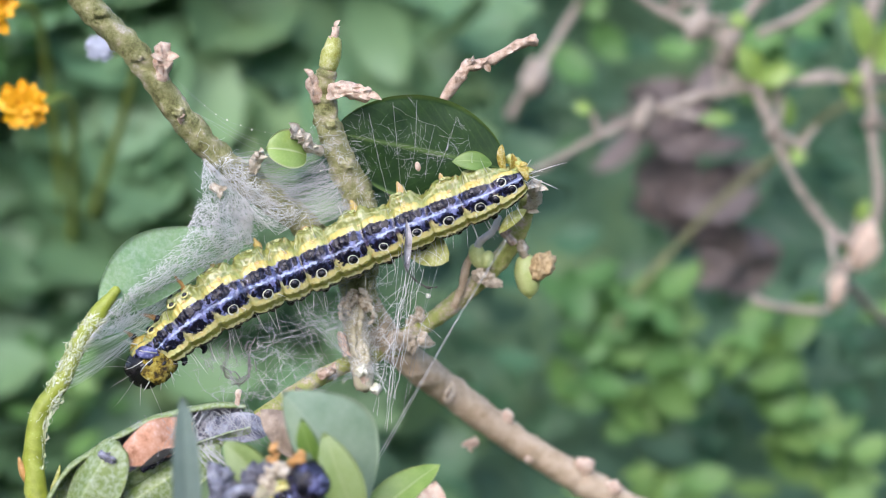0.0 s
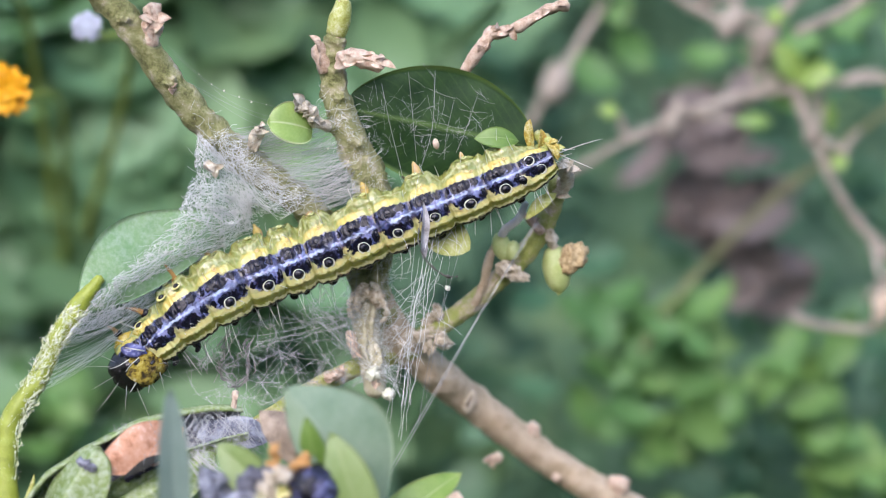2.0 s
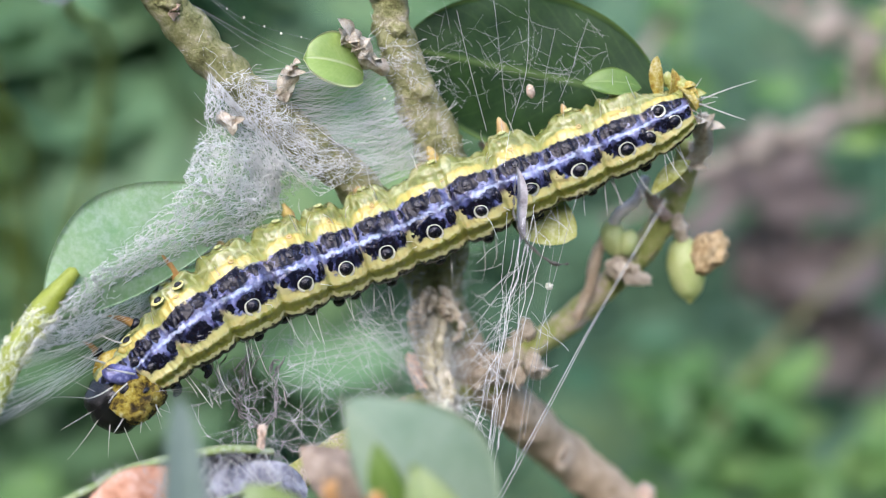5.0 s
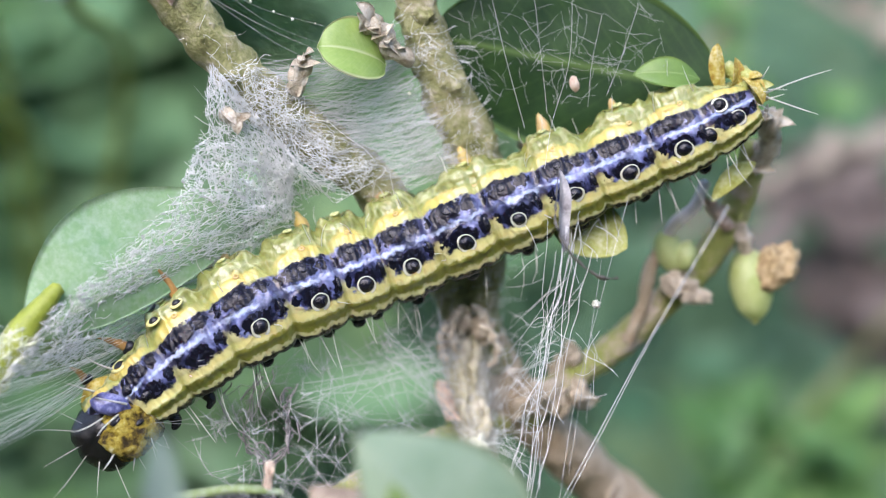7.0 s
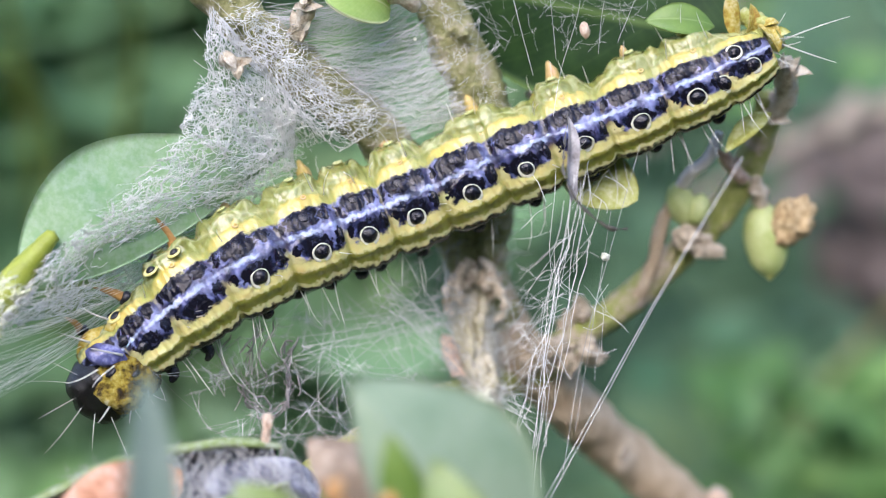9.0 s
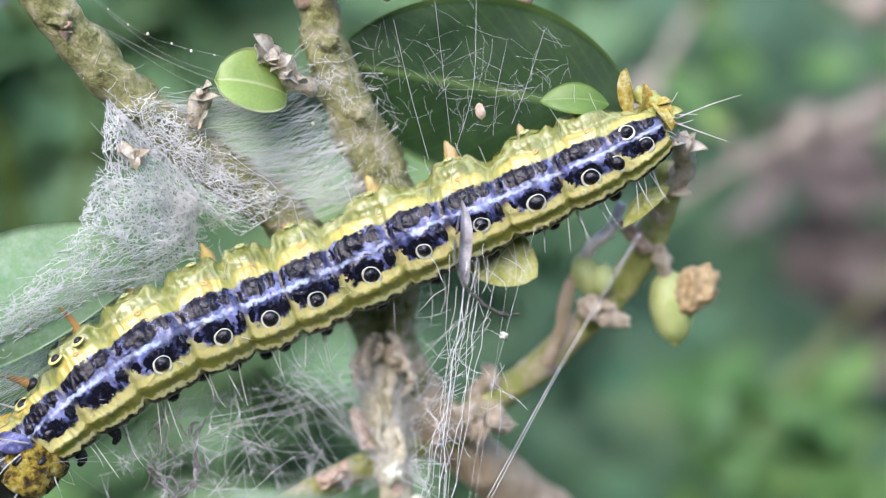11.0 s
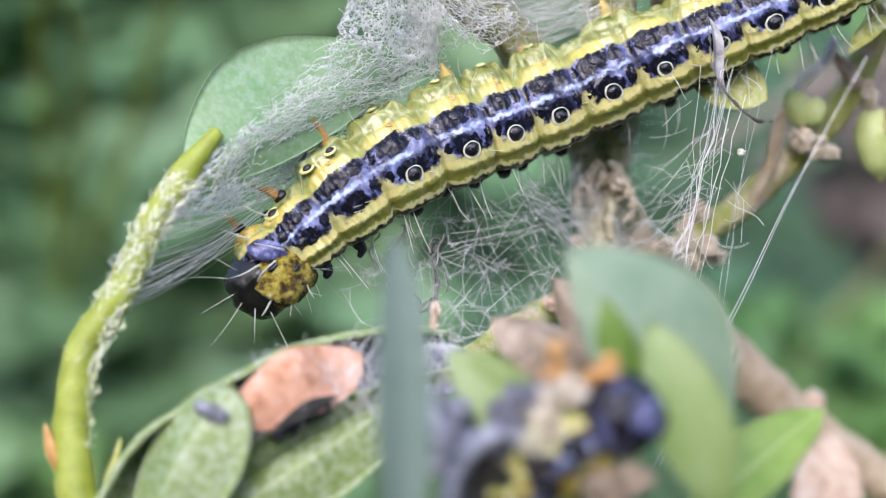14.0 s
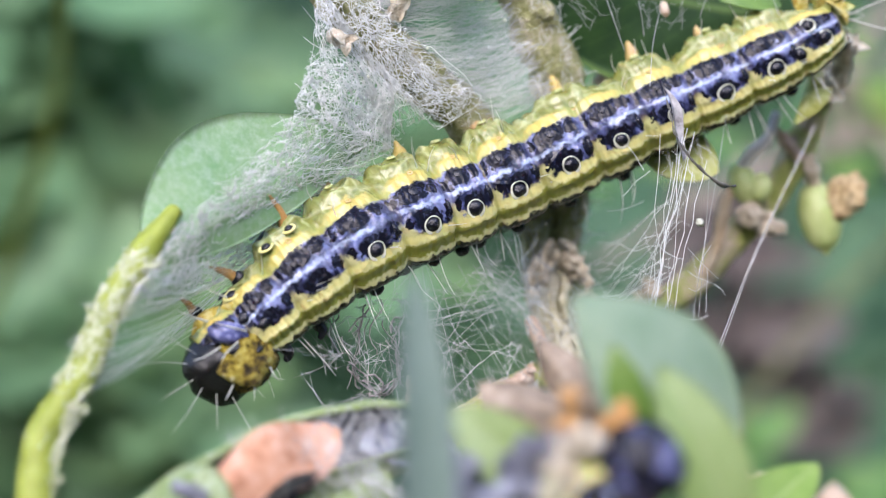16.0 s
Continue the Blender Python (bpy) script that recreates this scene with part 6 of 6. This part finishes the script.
# dark sheet behind the hedge face, standing for the shade inside
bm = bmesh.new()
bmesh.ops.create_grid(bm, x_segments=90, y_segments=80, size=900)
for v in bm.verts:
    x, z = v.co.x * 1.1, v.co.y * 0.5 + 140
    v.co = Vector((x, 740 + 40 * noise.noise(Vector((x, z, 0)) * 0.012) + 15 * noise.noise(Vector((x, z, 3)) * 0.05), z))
single("hedge_core", bm, HEDGE_SHADE, (0, 740, GROUND_Z), "inside of the hedge, its shade put into a dark colour", "hedge", kind="structure")
bm = bmesh.new()
bmesh.ops.create_grid(bm, x_segments=150, y_segments=115, size=1)
for v in bm.verts:
    x, z = v.co.x * 430, v.co.y * 305 + 10
    v.co = Vector((x, face(x, z) + 12 + 8 * noise.noise(Vector((x, 5, z)) * 0.08), z))
single("hedge_face", bm, HEDGE_FACE, (0, 600, GROUND_Z), "soft dark green face of the clipped hedge", "hedge", kind="structure")
# unseen ring behind the camera, added to cut low sky light and darken reflections
bm = bmesh.new()
rows = []
for i in range(61):
    turn = radians(-200 + 220 * i / 60)
    row = []
    for j in range(19):
        z = GROUND_Z + 520 * j / 18
        r = 900 + 70 * noise.noise(Vector((math.cos(turn) * 4, math.sin(turn) * 4, z * 0.006))) + 30 * noise.noise(Vector((math.cos(turn) * 15, math.sin(turn) * 15, z * 0.02)))
        row.append(bm.verts.new((math.cos(turn) * r * (1 - 0.1 * (j / 18) ** 4), math.sin(turn) * r * (1 - 0.1 * (j / 18) ** 4), z)))
    rows.append(row)
for a, b in zip(rows, rows[1:]):
    for j in range(18):
        bm.faces.new((a[j], a[j + 1], b[j + 1], b[j]))
single("unseen_hedge_ring", bm, HEDGE_FACE, (0, -900, GROUND_Z), "added unseen dark green hedge ring that blocks low sky light", "hedge", kind="structure")
TWIG_PALE = mottled("pale_twig_bark", [(0.3, (0.17, 0.145, 0.11)), (0.5, (0.29, 0.25, 0.2)), (0.7, (0.44, 0.39, 0.32))], 0.15, 3.0, 0.75, 0.6)
FOLIAGE_MID = foliage_material("bush_leaves_mid", [(0.1, (0.037, 0.11, 0.055)), (0.5, (0.061, 0.16, 0.08)), (0.9, (0.110, 0.22, 0.1))], 0.45)
FOLIAGE_SOFT = foliage_material("bush_leaves_soft", [(0.1, (0.122, 0.25, 0.125)), (0.5, (0.159, 0.29, 0.14)), (0.9, (0.220, 0.34, 0.14))], 0.5)
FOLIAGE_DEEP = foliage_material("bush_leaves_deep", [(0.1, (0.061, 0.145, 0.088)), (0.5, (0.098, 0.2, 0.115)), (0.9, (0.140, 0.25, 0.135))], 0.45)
DEAD = foliage_material("dead_leaf_brown", [(0.1, (0.16, 0.13, 0.11)), (0.5, (0.2, 0.165, 0.15)), (0.9, (0.25, 0.21, 0.19))], 0.3)
TWIG_DIM = mottled("dull_olive_twig", [(0.3, (0.12, 0.13, 0.05)), (0.7, (0.22, 0.22, 0.1))], 0.2, 3.0, 0.75, 0.5)

# ---- the bush behind: bare pale twigs in front of loose leafy sprays ----
BUSH = thing("box_bush", (62, 90, GROUND_Z), "half-bare box bush behind, pale twigs and small leaves", "shrub")


def bush_twig(points, r, material=TWIG_PALE, label=""):
    part("twig", tube(bmesh.new(), points, [r * 0.85 * (1 + 0.22 * math.sin(5 * i + r * 9)) for i in range(len(points))], 10, 6, 0.35, 0.5, r), material, BUSH, label)


bush_twig([(20.1, 84.1, 0.9), (23.6, 84.1, 2.5), (28.8, 84.1, 5.6), (36.1, 84.1, 9.2), (43.4, 84.1, 11.9), (50.4, 84.1, 13.2), (56.4, 84.1, 14.1), (64.2, 84.1, 14.7), (77.2, 85.3, 14), (89.6, 89.8, 6.1)], 0.72)
bush_twig([(28.1, 84.1, 35.2), (30.8, 84.1, 30.1), (34.8, 84.1, 25.9), (42.2, 84.1, 21.7), (48, 84.1, 19.2), (51.2, 84.1, 14.1), (54, 84.1, 8), (57.7, 84.1, 0.2), (62.4, 84.1, -5.9), (65.5, 84.1, -8)], 0.85)
bush_twig([(47.9, 84.1, 19.7), (51.6, 84.1, 25.3), (56.7, 84.1, 29.6), (62.5, 85.3, 37.8)], 0.9)
bush_twig([(67.3, 84.1, 42.3), (67.1, 84.1, 17.5), (68, 84.1, 6.9), (69.2, 84.1, -3), (66.8, 84.1, -8.9), (64.5, 85.3, -14), (71.5, 98.8, -18.7), (94.1, 119.2, -48.1), (80, 90, -160), (66, 90, -305)], 0.85)
bush_twig([(63.9, 84.1, -14), (62.4, 84.1, -17.4), (55.7, 84.1, -17), (52.3, 84.1, -15.8)], 0.7)
bush_twig([(64.6, 85.3, 28.8), (57.5, 85.3, 23.1), (51.8, 84.1, 20.6)], 0.9)
bush_twig([(35.8, 106.7, -23.9), (38.1, 106.7, -19.3), (45.5, 106.7, -10.5), (57.5, 106.7, 1), (78.3, 110.1, 10.6), (100.9, 116.9, -25.5), (86, 88, -160), (68, 90, -305)], 0.6, TWIG_DIM, "olive twig among the leaves")
bush_twig([(19.1, 107.9, 7.7), (20.2, 107.9, 9.5), (23.8, 106.7, 15.7), (30.3, 106.7, 27), (39.9, 106.7, 44.5), (78.3, 110.1, 76.2), (117.8, 119.2, 31), (100, 90, -160), (70, 90, -305)], 0.85, TWIG_PALE, "thick pale twig")
rng = random.Random(17)
for a, b in (((29.7, 84.1, 6.1), (48.9, 84.1, 12.9)), ((48.9, 84.1, 13.6), (67, 84.1, 14.7)), ((34.8, 84.1, 25.9), (47.8, 84.1, 19.2)), ((67, 84.1, 28.7), (68.1, 84.1, 3.9)), ((68.7, 84.1, 0.5), (64.2, 84.1, -14.2)), ((51.2, 84.1, 14), (62.5, 84.1, -6.3))):
    for i in range(4):
        c = Vector(a).lerp(Vector(b), rng.random())
        d = Vector((rng.gauss(0, 1), rng.gauss(0, 0.5), rng.gauss(0.3, 1))).normalized() * rng.uniform(3, 7)
        part("side_twig", tube(bmesh.new(), [c, c + d * 0.5 + Vector((0, 0, 0.4)), c + d], [0.6, 0.5, 0.3], 7, 4, 0.2, 0.7, i), TWIG_PALE, BUSH)
        if i < 2:
            part("leaf", leaf(bmesh.new(), c + d, c + d + Vector((rng.gauss(0, 3), 0, rng.gauss(0.8, 3))), (0.2, -1, 0.4), 2.2, 0.3, 0.2, 0.25, 8, 2), LEAF_BRIGHT if i else LEAF_MID, BUSH, "small green leaf left on a twig")
for p, s in (((67.4, 83.6, -8.3), 2.4), ((47.8, 83.6, 19.4), 2.0), ((36.3, 83.6, 9.5), 1.7), ((64, 83.6, -14.5), 1.5), ((67.6, 83.6, 9.5), 1.4), ((54.1, 83.6, 7.7), 1.2), ((43.3, 83.6, 21.9), 1.8), ((22.5, 106.2, 13.5), 2.2)):
    part("knot", blob(bmesh.new(), p, (s * 0.8, s * 0.8, s * 1.4), (0.3, 0, 1), 0.5, 1.3, 3, p[0]), PINK_DRY if p[2] < 0 else TWIG_PALE, BUSH, "pale pinkish knot")
for b, t, w in (((66.5, 83, 17.5), (64, 81.9, 25.1), 3.2), ((67.4, 83, 17.4), (72.9, 81.9, 24.8), 3.6), ((67.4, 83, 16.3), (72.1, 81.9, 18), 2.4), ((51.7, 83, 14.1), (48.6, 81.9, 19.2), 3.4), ((51.7, 83, 14), (56.3, 81.9, 16.3), 3.0)):
    part("leaf", leaf(bmesh.new(), b, t, (0.2, -1, 0.3), w * 1.1, 0.5, 0.2, 0.3, 10, 3), LEAF_BRIGHT, BUSH, "small fresh green leaf")


def bush_leaves(name, places, size, material, label, seed, flat=0.5):
    """Folded leaf blades at the given places, joined into one mass."""
    rng = random.Random(seed)
    verts, faces = [], []
    for c in places:
        d = Vector((rng.gauss(0, 1), rng.gauss(0, 0.3), rng.gauss(-0.1, 0.5))).normalized()
        n = Vector((rng.gauss(0, flat), -1, max(rng.gauss(0.9, flat), 0.2)))
        n = (n - d * n.dot(d)).normalized()
        s = d.cross(n)
        l = rng.uniform(*size)
        w = l * rng.uniform(0.24, 0.34)
        k = len(verts)
        for side in (1, 0, -1):
            for q, e in ((-0.5, 0.12), (-0.25, 0.85), (0.05, 1.0), (0.3, 0.75), (0.5, 0.1)):
                verts.append(c + d * l * q + s * w * e * side - n * (0.0 if side else 0.28 * w) - n * 1.1 * l * (0.25 - q * q) * 0.3)
        for r in (0, 5):
            for i in range(4):
                faces.append((k + r + i, k + r + i + 1, k + r + i + 6, k + r + i + 5))
    me = bpy.data.meshes.new(name)
    me.from_pydata([tuple((v - BASE[BUSH]) * MM) for v in verts], [], faces)
    for f in me.polygons:
        f.use_smooth = True
    me.materials.append(material)
    ob = new(name, me)
    ob.parent = BUSH
    return tagged(ob, label, "", "", "stuff")


def sprays(seed, count, lo, hi, cut, scale=0.035):
    """Places in loose drifts inside a box, with gaps between."""
    rng = random.Random(seed)
    out = []
    while len(out) < count:
        c = Vector([rng.uniform(a, b) for a, b in zip(lo, hi)])
        if noise.noise(Vector((c.x * scale, seed * 3.1, c.z * scale))) + 0.4 * noise.noise(Vector((c.x * scale * 3, seed, c.z * scale * 3))) > cut + rng.gauss(0, 0.12):
            out.append(c)
    return out


def tufts(seed, centres, each):
    rng = random.Random(seed)
    return [Vector((x + rng.gauss(0, 0.5) * r, y + rng.gauss(0, 3), z + rng.gauss(0, 0.5) * r)) for x, y, z, r in centres for i in range(each)]


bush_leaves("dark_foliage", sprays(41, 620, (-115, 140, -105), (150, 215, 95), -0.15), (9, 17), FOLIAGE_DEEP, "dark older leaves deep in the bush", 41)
bush_leaves("foliage", sprays(42, 330, (-115, 125, -105), (14, 185, 95), 0.05), (14, 24), FOLIAGE_SOFT, "soft mid-green leaves of the bush", 42, 0.3)
bush_leaves("foliage", sprays(43, 560, (11, 118, -105), (150, 170, 95), 0.08, 0.06), (5, 9), FOLIAGE_MID, "small mid-green leaves of the bush", 43)
bush_leaves("foliage", sprays(47, 130, (-115, 120, -14), (22, 155, 95), 0.0), (14, 24), FOLIAGE_SOFT, "broad soft green leaves high in the bush", 47, 0.3)
bush_leaves("young_foliage", sprays(44, 70, (28, 104, -84), (130, 130, 70), 0.22, 0.07), (6, 10), FOLIAGE_LIGHT, "bright young leaves of the bush", 44)
bush_leaves("young_foliage", tufts(45, [(36, 108, -21, 8), (41, 108, -24, 8), (35, 108, -31, 8), (45, 108, -32, 5), (58, 108, -28, 5), (63, 108, -37, 5), (44, 108, -50, 6), (70, 108, -44, 6), (56, 104, 16, 5), (-63, 130, 16, 9), (-56, 134, 26, 7), (-50, 126, -42, 9)], 16), (5, 9), FOLIAGE_LIGHT, "tufts of bright young leaves", 45, 0.3)
bush_leaves("foliage", tufts(49, [(-62, 142, 28, 22), (-76, 142, 14, 18), (-44, 142, 40, 16), (-46, 142, -28, 20), (-62, 140, -8, 18), (-30, 142, -52, 20), (-66, 142, -44, 20), (-34, 134, -4, 14), (-26, 134, -16, 14), (-40, 134, 10, 14), (-52, 136, 20, 14), (-29, 132, -9, 10), (-46, 138, 27, 13)], 26), (14, 24), FOLIAGE_SOFT, "broad pale green leaves of the bush", 49, 0.25)
bush_leaves("dead_foliage", tufts(46, [(46, 120, 1, 9), (50, 120, -5, 10), (54, 121, -12, 8), (43, 121, 7, 7)], 9), (8, 14), DEAD, "brown dead leaves hanging in the bush", 46, 0.3)

PETAL = mottled("marigold_petal", [(0.3, (0.82, 0.34, 0.005)), (0.6, (0.9, 0.5, 0.01))], 0.3, 2.0, 0.5, 0.3, through=0.2)
PETAL_WHITE = mottled("white_petal", [(0.3, (0.4, 0.44, 0.52)), (0.6, (0.55, 0.6, 0.68))], 0.3, 2.0, 0.5, 0.3, through=0.2)


def flower(at, size, material, label):
    """A full flower head; its stalk leans away sideways and comes up from the ground."""
    c = Vector(at)
    foot = Vector((-95, 200, GROUND_Z))
    ob = thing("flower", foot, label, "flower", "flowers behind the shrub")
    part("stalk", tube(bmesh.new(), [c + Vector((0, 0.8, 0)), c + Vector((-0.6, 9, -0.8)), c + Vector((-6, 60, -6)), (-60, 160, -40), (-90, 190, -160), foot - Vector((0, 0, 5))], [0.4, 0.5, 0.6, 0.8, 1.0, 1.2], 8, 6), GREEN_STEM, ob)
    rng = random.Random(int(size * 100))
    for ringed, n, l in ((0, 18, size), (1, 14, size * 0.8), (2, 10, size * 0.55), (3, 7, size * 0.3)):
        for i in range(n):
            a = 2 * math.pi * (i + 0.5 * ringed) / n + rng.gauss(0, 0.12)
            d = Vector((math.cos(a), -0.25 - 0.22 * ringed + rng.gauss(0, 0.1), math.sin(a))).normalized()
            o = c - Vector((0, 0.12 * size * ringed, 0))
            part("petal", leaf(bmesh.new(), o, o + d * l * rng.uniform(0.88, 1.04), Vector((rng.gauss(0, 0.3), -1, rng.gauss(0, 0.3))), size * 0.42, 0.2, 0.15, 0.2, 7, 2, 0.4, ripple=0.3, seed=i), material, ob)
    part("heart", blob(bmesh.new(), c - Vector((0, size * 0.3, 0)), (size * 0.3, size * 0.3, size * 0.18), (0, -1, 0), 0.2, 3, 2), material, ob)
    return ob


flower((-36.9, 31, 12.3), 3.1, PETAL, "small round orange-yellow flower head")
flower((-41.0, 31, 23.2), 4.3, PETAL, "larger orange-yellow flower head")
flower((-28.2, 28, 18.7), 1.7, PETAL_WHITE, "small bluish-white flower behind a stem")
